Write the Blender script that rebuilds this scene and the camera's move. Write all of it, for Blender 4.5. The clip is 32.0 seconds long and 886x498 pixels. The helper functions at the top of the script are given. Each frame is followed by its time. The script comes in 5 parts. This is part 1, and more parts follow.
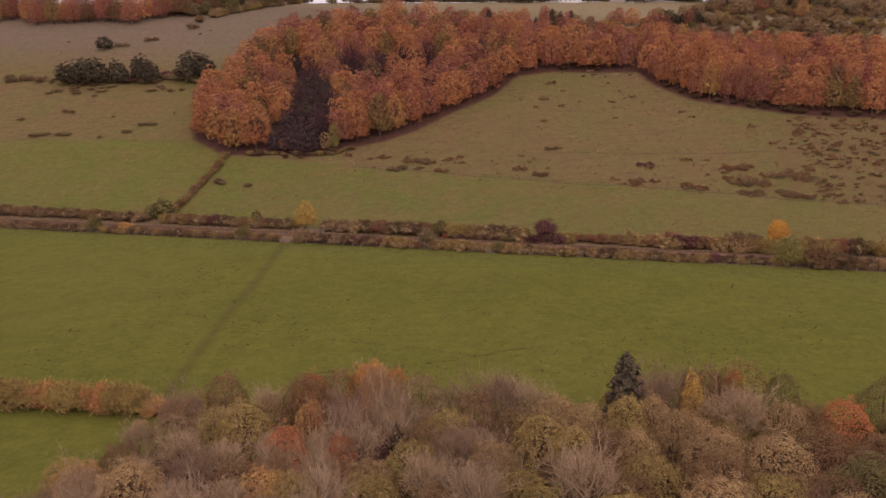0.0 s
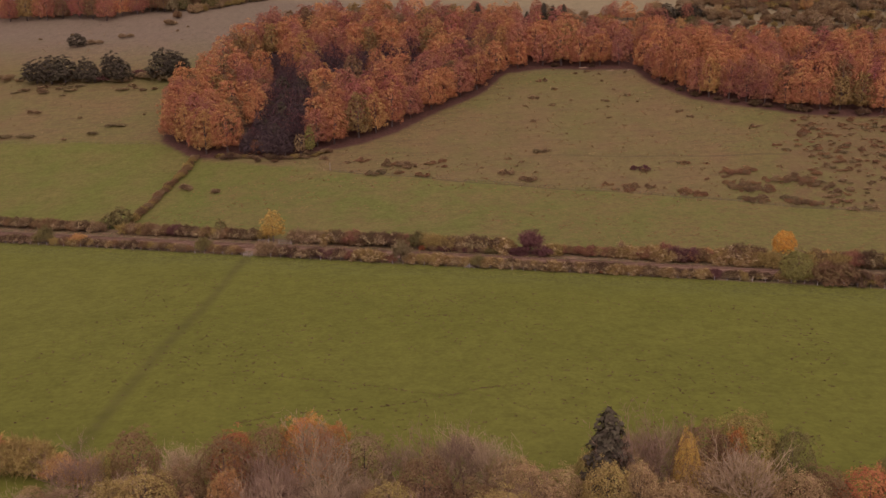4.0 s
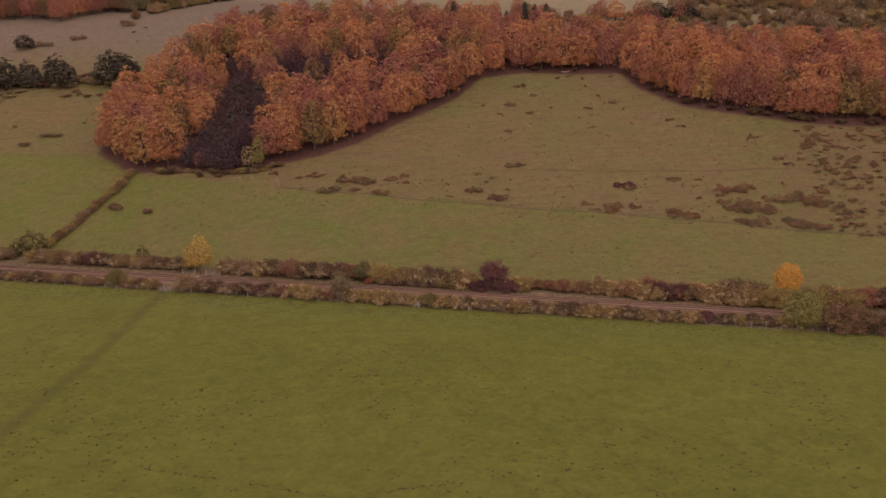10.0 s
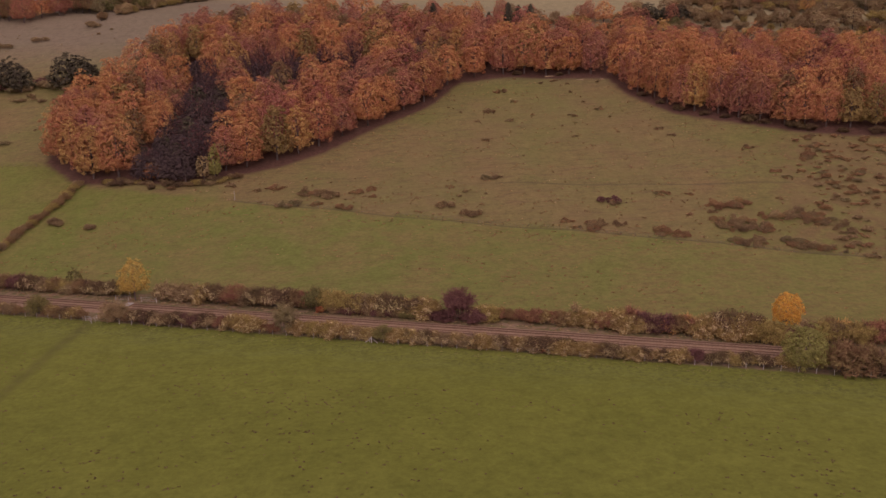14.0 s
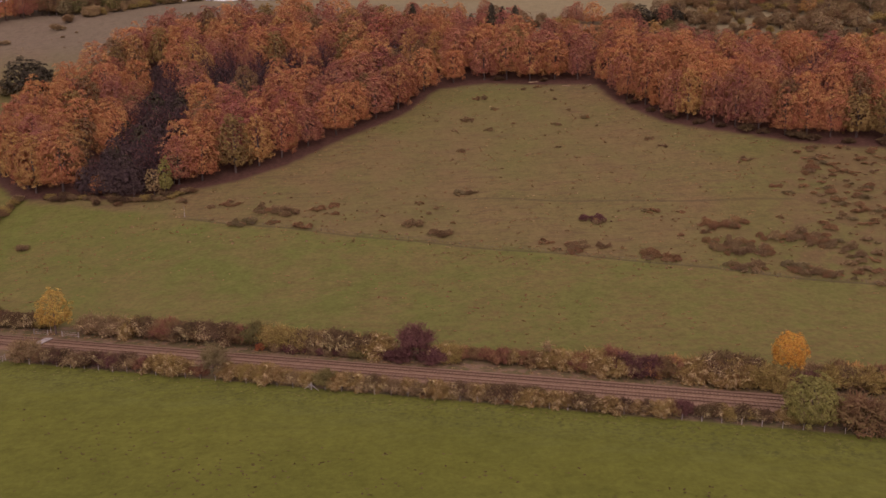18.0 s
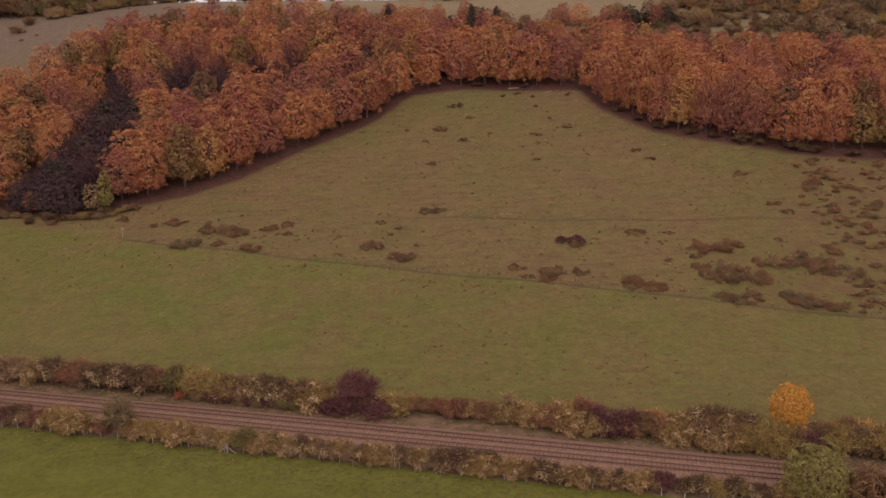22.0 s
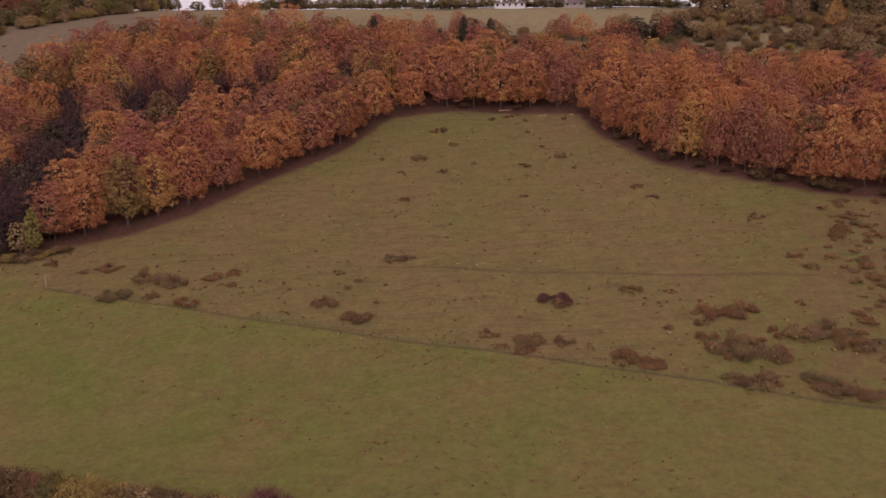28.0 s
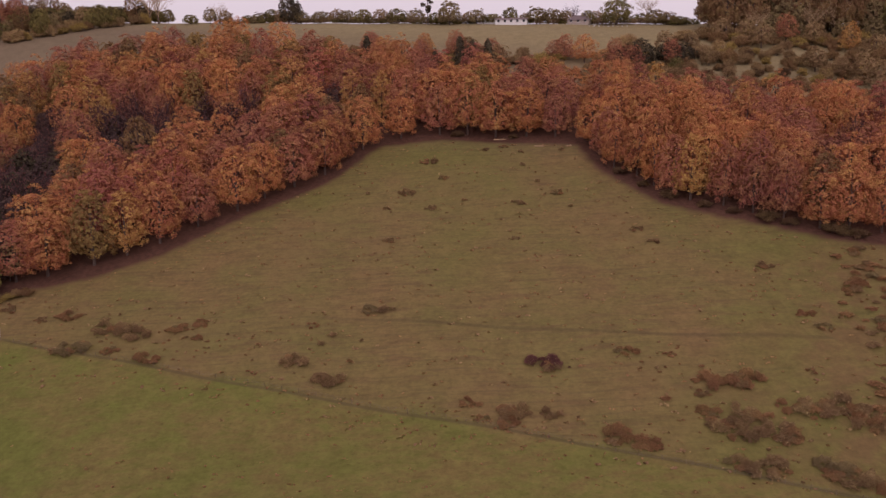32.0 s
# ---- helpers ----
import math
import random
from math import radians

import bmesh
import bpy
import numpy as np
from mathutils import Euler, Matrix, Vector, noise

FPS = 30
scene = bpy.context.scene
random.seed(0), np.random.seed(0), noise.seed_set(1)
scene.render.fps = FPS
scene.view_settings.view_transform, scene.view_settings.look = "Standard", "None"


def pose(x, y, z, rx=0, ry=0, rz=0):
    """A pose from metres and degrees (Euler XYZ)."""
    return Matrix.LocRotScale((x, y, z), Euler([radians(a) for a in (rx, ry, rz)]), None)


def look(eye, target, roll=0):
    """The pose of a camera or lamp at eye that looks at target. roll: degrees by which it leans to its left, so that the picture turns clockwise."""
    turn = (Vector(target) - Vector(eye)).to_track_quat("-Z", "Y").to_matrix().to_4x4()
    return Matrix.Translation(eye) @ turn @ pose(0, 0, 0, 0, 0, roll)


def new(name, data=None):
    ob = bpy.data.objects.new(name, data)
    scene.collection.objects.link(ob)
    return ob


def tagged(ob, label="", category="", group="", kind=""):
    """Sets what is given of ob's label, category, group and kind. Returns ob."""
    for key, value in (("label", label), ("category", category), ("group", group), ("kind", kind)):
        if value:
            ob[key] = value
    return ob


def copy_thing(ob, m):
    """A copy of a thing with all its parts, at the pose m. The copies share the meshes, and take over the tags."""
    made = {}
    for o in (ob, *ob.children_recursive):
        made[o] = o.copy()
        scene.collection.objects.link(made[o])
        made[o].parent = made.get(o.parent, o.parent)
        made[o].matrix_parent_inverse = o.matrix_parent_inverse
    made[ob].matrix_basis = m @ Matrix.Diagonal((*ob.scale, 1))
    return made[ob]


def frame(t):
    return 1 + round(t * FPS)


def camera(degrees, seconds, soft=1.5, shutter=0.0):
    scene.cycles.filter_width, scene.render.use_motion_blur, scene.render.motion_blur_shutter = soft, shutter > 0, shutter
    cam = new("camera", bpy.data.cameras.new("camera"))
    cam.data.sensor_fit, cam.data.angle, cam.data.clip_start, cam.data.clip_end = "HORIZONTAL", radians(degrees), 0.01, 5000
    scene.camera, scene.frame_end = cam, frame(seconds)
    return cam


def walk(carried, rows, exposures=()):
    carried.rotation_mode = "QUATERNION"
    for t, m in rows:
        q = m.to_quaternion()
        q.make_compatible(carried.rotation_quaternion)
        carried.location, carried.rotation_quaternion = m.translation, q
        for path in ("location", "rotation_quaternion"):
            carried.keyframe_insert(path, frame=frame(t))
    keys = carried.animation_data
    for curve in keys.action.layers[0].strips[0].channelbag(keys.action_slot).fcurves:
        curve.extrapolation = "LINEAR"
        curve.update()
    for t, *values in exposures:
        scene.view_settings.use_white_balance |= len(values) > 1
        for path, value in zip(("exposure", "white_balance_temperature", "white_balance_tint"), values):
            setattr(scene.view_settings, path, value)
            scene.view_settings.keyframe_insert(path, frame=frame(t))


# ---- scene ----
cam = camera(55.7, 32.0, 1.45)
PATH = [
    (0, (-8.123, -25.269, 63.885), (-8.128, -23.32, 63.439), -0.7),
    (0.5, (-7.285, -22.699, 63.981), (-7.29, -20.75, 63.534), -0.7),
    (1, (-6.474, -20.068, 63.95), (-6.479, -18.119, 63.502), -0.7),
    (1.5, (-5.506, -17.159, 63.972), (-5.511, -15.21, 63.523), -0.7),
    (2, (-4.657, -14.415, 63.872), (-4.662, -12.467, 63.423), -0.8),
    (2.5, (-3.774, -11.532, 63.8), (-3.778, -9.583, 63.35), -0.8),
    (4.5, (0.162, -0.003, 63.832), (0.156, 1.944, 63.378), -0.9),
    (5, (1.312, 3.093, 63.613), (1.305, 5.041, 63.16), -0.8),
    (5.5, (2.28, 6.193, 63.501), (2.275, 8.142, 63.049), -0.9),
    (6, (3.216, 9.117, 63.467), (3.212, 11.065, 63.015), -0.8),
    (6.5, (4.413, 12.253, 63.314), (4.408, 14.202, 62.864), -0.8),
    (7, (5.392, 15.247, 63.14), (5.387, 17.196, 62.691), -0.8),
    (7.5, (6.373, 18.201, 63.242), (6.37, 20.15, 62.794), -0.8),
    (8, (7.412, 21.092, 63.29), (7.409, 23.041, 62.841), -0.8),
    (8.5, (8.612, 24.111, 63.258), (8.609, 26.061, 62.81), -0.9),
    (9, (9.721, 26.98, 63.321), (9.719, 28.929, 62.874), -0.9),
    (9.5, (10.8, 29.79, 63.425), (10.798, 31.74, 62.978), -0.9),
    (10, (11.988, 32.923, 63.531), (11.986, 34.872, 63.084), -0.9),
    (10.5, (13.168, 35.918, 63.538), (13.167, 37.867, 63.091), -0.9),
    (11, (14.128, 38.732, 63.515), (14.128, 40.681, 63.069), -0.9),
    (11.5, (15.18, 41.71, 63.507), (15.181, 43.66, 63.062), -0.9),
    (12, (16.281, 44.664, 63.347), (16.283, 46.615, 62.905), -0.9),
    (12.5, (17.49, 47.784, 63.264), (17.493, 49.735, 62.823), -0.9),
    (13, (18.603, 50.59, 63.178), (18.607, 52.541, 62.739), -0.9),
    (13.5, (19.665, 53.453, 63.159), (19.669, 55.404, 62.72), -0.9),
    (14, (20.733, 56.426, 63.125), (20.739, 58.377, 62.687), -0.8),
    (14.5, (21.942, 59.512, 63.037), (21.947, 61.464, 62.601), -0.8),
    (16.5, (26.422, 71.276, 62.821), (26.429, 73.229, 62.39), -0.8),
    (17, (27.473, 74.076, 62.847), (27.48, 76.029, 62.417), -0.8),
    (17.5, (28.7, 77.058, 62.952), (28.707, 79.012, 62.523), -0.8),
    (18, (29.929, 80.127, 63.039), (29.936, 82.081, 62.611), -0.8),
    (18.5, (31.018, 82.969, 63.189), (31.025, 84.923, 62.761), -0.8),
    (19, (32.003, 85.831, 63.235), (32.012, 87.785, 62.809), -0.7),
    (19.5, (33.185, 88.77, 63.241), (33.194, 90.725, 62.816), -0.8),
    (20, (34.281, 91.752, 63.268), (34.29, 93.707, 62.843), -0.8),
    (20.5, (35.545, 94.696, 63.226), (35.554, 96.65, 62.802), -0.7),
    (21, (37.022, 97.755, 63.207), (37.031, 99.71, 62.785), -0.8),
    (21.5, (38.381, 100.768, 63.219), (38.388, 102.723, 62.798), -0.8),
    (22, (39.484, 103.697, 63.224), (39.493, 105.652, 62.805), -0.8),
    (22.5, (40.654, 106.504, 63.174), (40.663, 108.46, 62.756), -0.8),
    (23, (41.869, 109.28, 63.278), (41.878, 111.236, 62.862), -0.9),
    (23.5, (43.178, 112.14, 63.415), (43.185, 114.097, 63.001), -0.9),
    (24, (44.142, 114.819, 63.663), (44.151, 116.775, 63.249), -0.8),
    (24.5, (45.164, 117.559, 63.929), (45.173, 119.516, 63.517), -0.7),
    (25, (46.185, 120.217, 64.286), (46.194, 122.175, 63.876), -0.7),
    (25.5, (46.946, 122.83, 64.758), (46.944, 124.787, 64.348), -0.6),
    (27.5, (50.712, 132.85, 68.078), (50.684, 134.806, 67.663), -0.6),
    (28, (51.581, 135.387, 68.84), (51.547, 137.343, 68.426), -0.6),
    (28.5, (52.33, 138.019, 69.696), (52.291, 139.975, 69.281), -0.5),
    (29, (53.455, 140.554, 70.72), (53.412, 142.51, 70.304), -0.6),
    (29.5, (54.436, 143.173, 71.686), (54.388, 145.128, 71.269), -0.5),
    (30, (55.347, 145.532, 72.806), (55.293, 147.487, 72.39), -0.5),
    (30.5, (55.982, 147.566, 73.909), (55.926, 149.521, 73.491), -0.5),
    (31, (56.483, 149.168, 74.989), (56.427, 151.123, 74.573), -0.5),
    (31.5, (56.932, 150.558, 75.892), (56.876, 152.514, 75.477), -0.4),
    (32, (57.318, 151.737, 76.574), (57.261, 153.694, 76.163), -0.3),
]
EXPOSURES = [(0, 0.05, 6500, 38), (12, -0.01, 6500, 38), (22, -0.08, 6500, 38), (32, -0.16, 6500, 38)]
walk(cam, [(t, look(eye, target, roll)) for t, eye, target, roll in PATH], EXPOSURES)

# ---- world, sun ----
world = bpy.data.worlds.new("overcast_sky")
scene.world = world
world.use_nodes = True
wn, wl = world.node_tree.nodes, world.node_tree.links
sky = wn.new("ShaderNodeTexSky")
sky.sky_type = 'NISHITA'
sky.sun_disc = False
sky.sun_elevation, sky.sun_rotation = radians(38), radians(200)
sky.air_density, sky.dust_density, sky.ozone_density = 1.0, 6.0, 0.6
grey = wn.new("ShaderNodeHueSaturation")
grey.inputs["Saturation"].default_value = 0.12
wl.new(sky.outputs["Color"], grey.inputs["Color"])
cloud = wn.new("ShaderNodeMix")
cloud.data_type = 'RGBA'
cloud.inputs[0].default_value = 0.75
cloud.inputs[7].default_value = (9.25, 9.05, 8.75, 1)
wl.new(grey.outputs["Color"], cloud.inputs[6])
wl.new(cloud.outputs[2], wn["Background"].inputs["Color"])
wn["Background"].inputs["Strength"].default_value = 0.10
sun = new("sun", bpy.data.lights.new("sun", 'SUN'))
sun.data.energy, sun.data.angle, sun.data.color = 0.7, radians(25), (1.0, 0.95, 0.88)
sun.matrix_world = pose(0, 0, 300, 52, 0, 20)

# ---- plan: u runs along the railway, v up the hill, both in metres ----
P0 = (5.0, 237.4)
ANG = radians(13.9)
CU, SU = math.cos(ANG), math.sin(ANG)
PROFILE_V = (-500, -150, -12, -6, 6, 14, 35, 65, 85, 125, 160, 185, 225, 265, 300, 340, 420, 600, 4000)
PROFILE_Z = (3.5, 4.2, 4.7, 5.0, 5.0, 5.3, 9, 15.4, 21.5, 34.2, 46.2, 55.5, 69, 84.5, 93.5, 99.5, 102, 104, 104)


def W(u, v):
    return P0[0] + u * CU + v * SU, P0[1] - u * SU + v * CU


def slope_z(u, v):
    k = np.interp(v, (-10, 60, 300), (.006, .018, .022))
    z = sum(np.interp(v + d, PROFILE_V, PROFILE_Z) for d in (-6, -2, 2, 6)) / 4
    flat = np.clip((np.abs(v) - 7) / 8, 0, 1)
    z = z * flat + 5.0 * (1 - flat)
    rough = .35 * np.sin(u * .061 + 1.3) * np.sin(v * .083) + .18 * np.sin(u * .17 + v * .11)
    return z - k * np.clip(u, -400, 400) + rough * np.clip((np.abs(v) - 12) / 20, 0, 1)


def at(u, v, dz=0.0):
    x, y = W(u, v)
    return Vector((x, y, float(slope_z(u, v)) + dz))


def spot(u, v, s=1.0, turn=None, dz=-0.1, sz=None):
    """A pose on the ground at (u, v), with a turn about z and a scale."""
    turn = random.uniform(0, 360) if turn is None else turn
    return Matrix.Translation(at(u, v, dz)) @ Matrix.Rotation(radians(turn), 4, 'Z') @ Matrix.Diagonal((s, s, sz or s, 1))


# ---- materials ----
def mat(name, rough=0.85):
    m = bpy.data.materials.new(name)
    m.use_nodes = True
    b = m.node_tree.nodes["Principled BSDF"]
    b.inputs["Roughness"].default_value = rough
    b.inputs["Specular IOR Level"].default_value = 0.15
    return m, m.node_tree.nodes, m.node_tree.links, b


def mixc(n, l, fac, a, b, mode='MIX'):
    x = n.new("ShaderNodeMix")
    x.data_type, x.blend_type = 'RGBA', mode
    for sock, val in ((x.inputs[0], fac), (x.inputs[6], a), (x.inputs[7], b)):
        if hasattr(val, "links"):
            l.new(val, sock)
        elif isinstance(val, (int, float)):
            sock.default_value = val
        else:
            sock.default_value = (*val, 1)
    return x.outputs[2]


def calc(n, l, op, a, b=0.0, c=0.0, clamp=False):
    x = n.new("ShaderNodeMath")
    x.operation, x.use_clamp = op, clamp
    for sock, val in zip(x.inputs, (a, b, c)):
        if hasattr(val, "links"):
            l.new(val, sock)
        else:
            sock.default_value = val
    return x.outputs[0]


def noise_of(n, l, scale, detail=3.0, vec=None, rough=0.55):
    x = n.new("ShaderNodeTexNoise")
    x.inputs["Scale"].default_value, x.inputs["Detail"].default_value, x.inputs["Roughness"].default_value = scale, detail, rough
    if vec is None:
        g = n.new("ShaderNodeNewGeometry")
        vec = g.outputs["Position"]
    l.new(vec, x.inputs["Vector"])
    return x.outputs["Fac"]


def step_of(n, l, val, lo, hi):
    x = n.new("ShaderNodeMapRange")
    x.inputs["From Min"].default_value, x.inputs["From Max"].default_value = lo, hi
    l.new(val, x.inputs["Value"])
    return x.outputs["Result"]


def leaf_mat(name, a, b, c, glow=0.22):
    """Foliage: a to b from tree to tree, c on single sprays and in patches of the crown."""
    m, n, l, bs = mat(name, 0.9)
    bs.inputs["Specular IOR Level"].default_value = 0.03
    info, geo = n.new("ShaderNodeObjectInfo"), n.new("ShaderNodeNewGeometry")
    base = mixc(n, l, info.outputs["Random"], a, b)
    clump = n.new("ShaderNodeAttribute")
    clump.attribute_name = "clump"
    clump = clump.outputs["Fac"]
    patch = step_of(n, l, calc(n, l, 'MULTIPLY_ADD', clump, 0.3, noise_of(n, l, 0.22, 2.0)), 0.58, 0.84)
    col = mixc(n, l, calc(n, l, 'MULTIPLY', patch, 0.85), base, c)
    isl = geo.outputs["Random Per Island"]
    val = n.new("ShaderNodeHueSaturation")
    l.new(col, val.inputs["Color"])
    tree = calc(n, l, 'FRACT', calc(n, l, 'MULTIPLY', info.outputs["Random"], 17.3))
    part_of = calc(n, l, 'MULTIPLY_ADD', clump, 0.34, calc(n, l, 'MULTIPLY_ADD', isl, 0.40, 0.56))
    l.new(calc(n, l, 'MULTIPLY_ADD', tree, 0.26, part_of), val.inputs["Value"])
    l.new(calc(n, l, 'MULTIPLY_ADD', isl, 0.03, 0.485), val.inputs["Hue"])
    l.new(val.outputs["Color"], bs.inputs["Base Color"])
    tr = n.new("ShaderNodeBsdfTranslucent")
    l.new(val.outputs["Color"], tr.inputs["Color"])
    mx = n.new("ShaderNodeMixShader")
    mx.inputs["Fac"].default_value = glow
    l.new(bs.outputs[0], mx.inputs[1])
    l.new(tr.outputs[0], mx.inputs[2])
    l.new(mx.outputs[0], n["Material Output"].inputs["Surface"])
    return m


def plain_mat(name, a, b, scale=2.0, rough=0.85, bump=0.0, metal=0.0):
    m, n, l, bs = mat(name, rough)
    info = n.new("ShaderNodeObjectInfo")
    f = step_of(n, l, noise_of(n, l, scale, 4.0), 0.3, 0.7)
    col = mixc(n, l, f, a, b)
    val = n.new("ShaderNodeHueSaturation")
    l.new(col, val.inputs["Color"])
    l.new(calc(n, l, 'MULTIPLY_ADD', info.outputs["Random"], 0.35, 0.82), val.inputs["Value"])
    l.new(val.outputs["Color"], bs.inputs["Base Color"])
    bs.inputs["Metallic"].default_value = metal
    if bump:
        bp = n.new("ShaderNodeBump")
        bp.inputs["Strength"].default_value, bp.inputs["Distance"].default_value = 0.6, bump
        l.new(noise_of(n, l, scale * 4, 4.0), bp.inputs["Height"])
        l.new(bp.outputs["Normal"], bs.inputs["Normal"])
    return m


def ground_mat():
    m, n, l, bs = mat("grassland", 0.95)
    bs.inputs["Specular IOR Level"].default_value = 0.05
    geo = n.new("ShaderNodeNewGeometry")
    pos = geo.outputs["Position"]

    def dot(vec, off):
        x = n.new("ShaderNodeVectorMath")
        x.operation = 'DOT_PRODUCT'
        l.new(pos, x.inputs[0])
        x.inputs[1].default_value = vec
        return calc(n, l, 'SUBTRACT', x.outputs["Value"], off)
    u = dot((CU, -SU, 0), P0[0] * CU - P0[1] * SU)
    v = dot((SU, CU, 0), P0[0] * SU + P0[1] * CU)
    big, mid, fine = noise_of(n, l, 0.012, 3.0), noise_of(n, l, 0.07, 4.0), noise_of(n, l, 0.9, 4.0, rough=0.7)
    stretch = n.new("ShaderNodeMapping")
    stretch.inputs["Rotation"].default_value = (0, 0, ANG)
    stretch.inputs["Scale"].default_value = (0.12, 0.5, 0.3)
    l.new(pos, stretch.inputs["Vector"])
    streak = noise_of(n, l, 1.0, 4.0, stretch.outputs["Vector"], 0.65)
    thin = n.new("ShaderNodeMapping")
    thin.inputs["Rotation"].default_value = (0, 0, ANG)
    thin.inputs["Scale"].default_value = (0.07, 1.3, 0.2)
    l.new(pos, thin.inputs["Vector"])
    terrace = noise_of(n, l, 1.0, 3.0, thin.outputs["Vector"], 0.6)
    speck = noise_of(n, l, 1.1, 4.0, rough=0.65)
    # lush lower field
    low = mixc(n, l, step_of(n, l, mid, 0.35, 0.7), G_LOW_A, G_LOW_B)
    low = mixc(n, l, calc(n, l, 'MULTIPLY', step_of(n, l, big, 0.45, 0.7), 0.5), low, G_LOW_C)
    rim = calc(n, l, 'MULTIPLY', step_of(n, l, calc(n, l, 'MULTIPLY_ADD', streak, 14.0, v), -24, -12), step_of(n, l, streak, 0.35, 0.6))
    low = mixc(n, l, calc(n, l, 'MULTIPLY', rim, 0.35), low, (0.120, 0.122, 0.034))
    verge = calc(n, l, 'MULTIPLY', step_of(n, l, calc(n, l, 'MULTIPLY_ADD', mid, 10.0, v), -18, -13), step_of(n, l, speck, 0.50, 0.62))
    low = mixc(n, l, calc(n, l, 'MULTIPLY', verge, 0.6), low, (0.072, 0.070, 0.022))
    # trodden footpath across it
    off = calc(n, l, 'ABSOLUTE', calc(n, l, 'MULTIPLY_ADD', v, 27 / 105, calc(n, l, 'ADD', u, 62 + 22 * 27 / 105)))
    trod = calc(n, l, 'MULTIPLY', calc(n, l, 'SUBTRACT', 1.0, step_of(n, l, off, 0.5, 2.2)), step_of(n, l, fine, 0.3, 0.6))
    low = mixc(n, l, calc(n, l, 'MULTIPLY', trod, 0.48), low, (0.060, 0.046, 0.020))
    # poorer grass uphill of the railway
    mdl = mixc(n, l, step_of(n, l, mid, 0.38, 0.66), G_MID_A, G_MID_B)
    mdl = mixc(n, l, calc(n, l, 'MULTIPLY', step_of(n, l, u, -30, 100), 0.55), mdl, G_MID_B)
    mdl = mixc(n, l, calc(n, l, 'MULTIPLY', step_of(n, l, u, -60, -150), 0.3), mdl, G_LOW_A)
    ragged = n.new("ShaderNodeMapping")
    ragged.inputs["Rotation"].default_value = (0, 0, ANG)
    ragged.inputs["Scale"].default_value = (0.26, 0.55, 0.3)
    l.new(pos, ragged.inputs["Vector"])
    ragged = noise_of(n, l, 1.0, 6.0, ragged.outputs["Vector"], 0.72)
    blotch = calc(n, l, 'MULTIPLY', step_of(n, l, ragged, 0.505, 0.575), step_of(n, l, mid, 0.36, 0.52))
    blotch = calc(n, l, 'MULTIPLY', blotch, step_of(n, l, u, -170, 60))
    mdl = mixc(n, l, calc(n, l, 'MULTIPLY', blotch, 0.7), mdl, (0.148, 0.102, 0.038))
    mdl = mixc(n, l, calc(n, l, 'MULTIPLY', step_of(n, l, ragged, 0.46, 0.36), 0.5), mdl, (0.108, 0.118, 0.026))
    mdl = mixc(n, l, calc(n, l, 'MULTIPLY', step_of(n, l, speck, 0.60, 0.70), 0.55), mdl, (0.080, 0.062, 0.024))
    # rough brown down above the fence
    top = mixc(n, l, step_of(n, l, mid, 0.35, 0.68), G_TOP_A, G_TOP_B)
    top = mixc(n, l, calc(n, l, 'MULTIPLY', step_of(n, l, streak, 0.5, 0.66), 0.7), top, G_TOP_C)
    top = mixc(n, l, calc(n, l, 'MULTIPLY', step_of(n, l, speck, 0.58, 0.70), 0.5), top, (0.105, 0.072, 0.035))
    top = mixc(n, l, calc(n, l, 'MULTIPLY', step_of(n, l, terrace, 0.52, 0.68), 0.5), top, (0.115, 0.085, 0.038))
    top = mixc(n, l, calc(n, l, 'MULTIPLY', step_of(n, l, big, 0.5, 0.66), 0.5), top, G_MID_A)
    track = calc(n, l, 'ABSOLUTE', calc(n, l, 'SUBTRACT', calc(n, l, 'MULTIPLY_ADD', u, -0.09, v), 92.7))
    trail = calc(n, l, 'MULTIPLY', calc(n, l, 'SUBTRACT', 1.0, step_of(n, l, track, 0.25, 0.8)), step_of(n, l, u, -20, 20))
    top = mixc(n, l, calc(n, l, 'MULTIPLY', trail, 0.45), top, (0.08, 0.06, 0.03))
    # bracken ground among the scrub
    brk = calc(n, l, 'MULTIPLY', step_of(n, l, calc(n, l, 'MULTIPLY_ADD', mid, 40.0, u), 106, 126), calc(n, l, 'SUBTRACT', 1.0, step_of(n, l, v, 130, 142)))
    top = mixc(n, l, calc(n, l, 'MULTIPLY', brk, step_of(n, l, noise_of(n, l, 0.22, 4.0), 0.4, 0.6)), top, (0.150, 0.098, 0.042))
    # dead grass along the hill fence
    fl = calc(n, l, 'ABSOLUTE', calc(n, l, 'SUBTRACT', calc(n, l, 'MULTIPLY_ADD', u, 0.0765, v), 68.5))
    fl = calc(n, l, 'MULTIPLY', calc(n, l, 'SUBTRACT', 1.0, step_of(n, l, fl, 0.2, 0.6)), step_of(n, l, u, -74, -68))
    # dry turf on the high downs, its colour paled and blued for distance haze
    top = mixc(n, l, calc(n, l, 'MULTIPLY', step_of(n, l, v, 175, 230), 0.8), top, G_DRY_HAZY)
    top = mixc(n, l, calc(n, l, 'MULTIPLY', step_of(n, l, calc(n, l, 'MULTIPLY_ADD', u, 0.3, v), 240, 290), 0.9), top, G_RIDGE_HAZY)
    # embankment grass beside the line
    bank = mixc(n, l, step_of(n, l, noise_of(n, l, 0.5, 4.0), 0.4, 0.62), (0.12, 0.095, 0.04), (0.20, 0.125, 0.075))
    edge = calc(n, l, 'ADD', calc(n, l, 'MULTIPLY_ADD', u, 0.08, v), calc(n, l, 'MULTIPLY', mid, 6.0))
    edge_l = calc(n, l, 'ADD', calc(n, l, 'MULTIPLY_ADD', u, -0.08, v), calc(n, l, 'MULTIPLY', mid, 6.0))
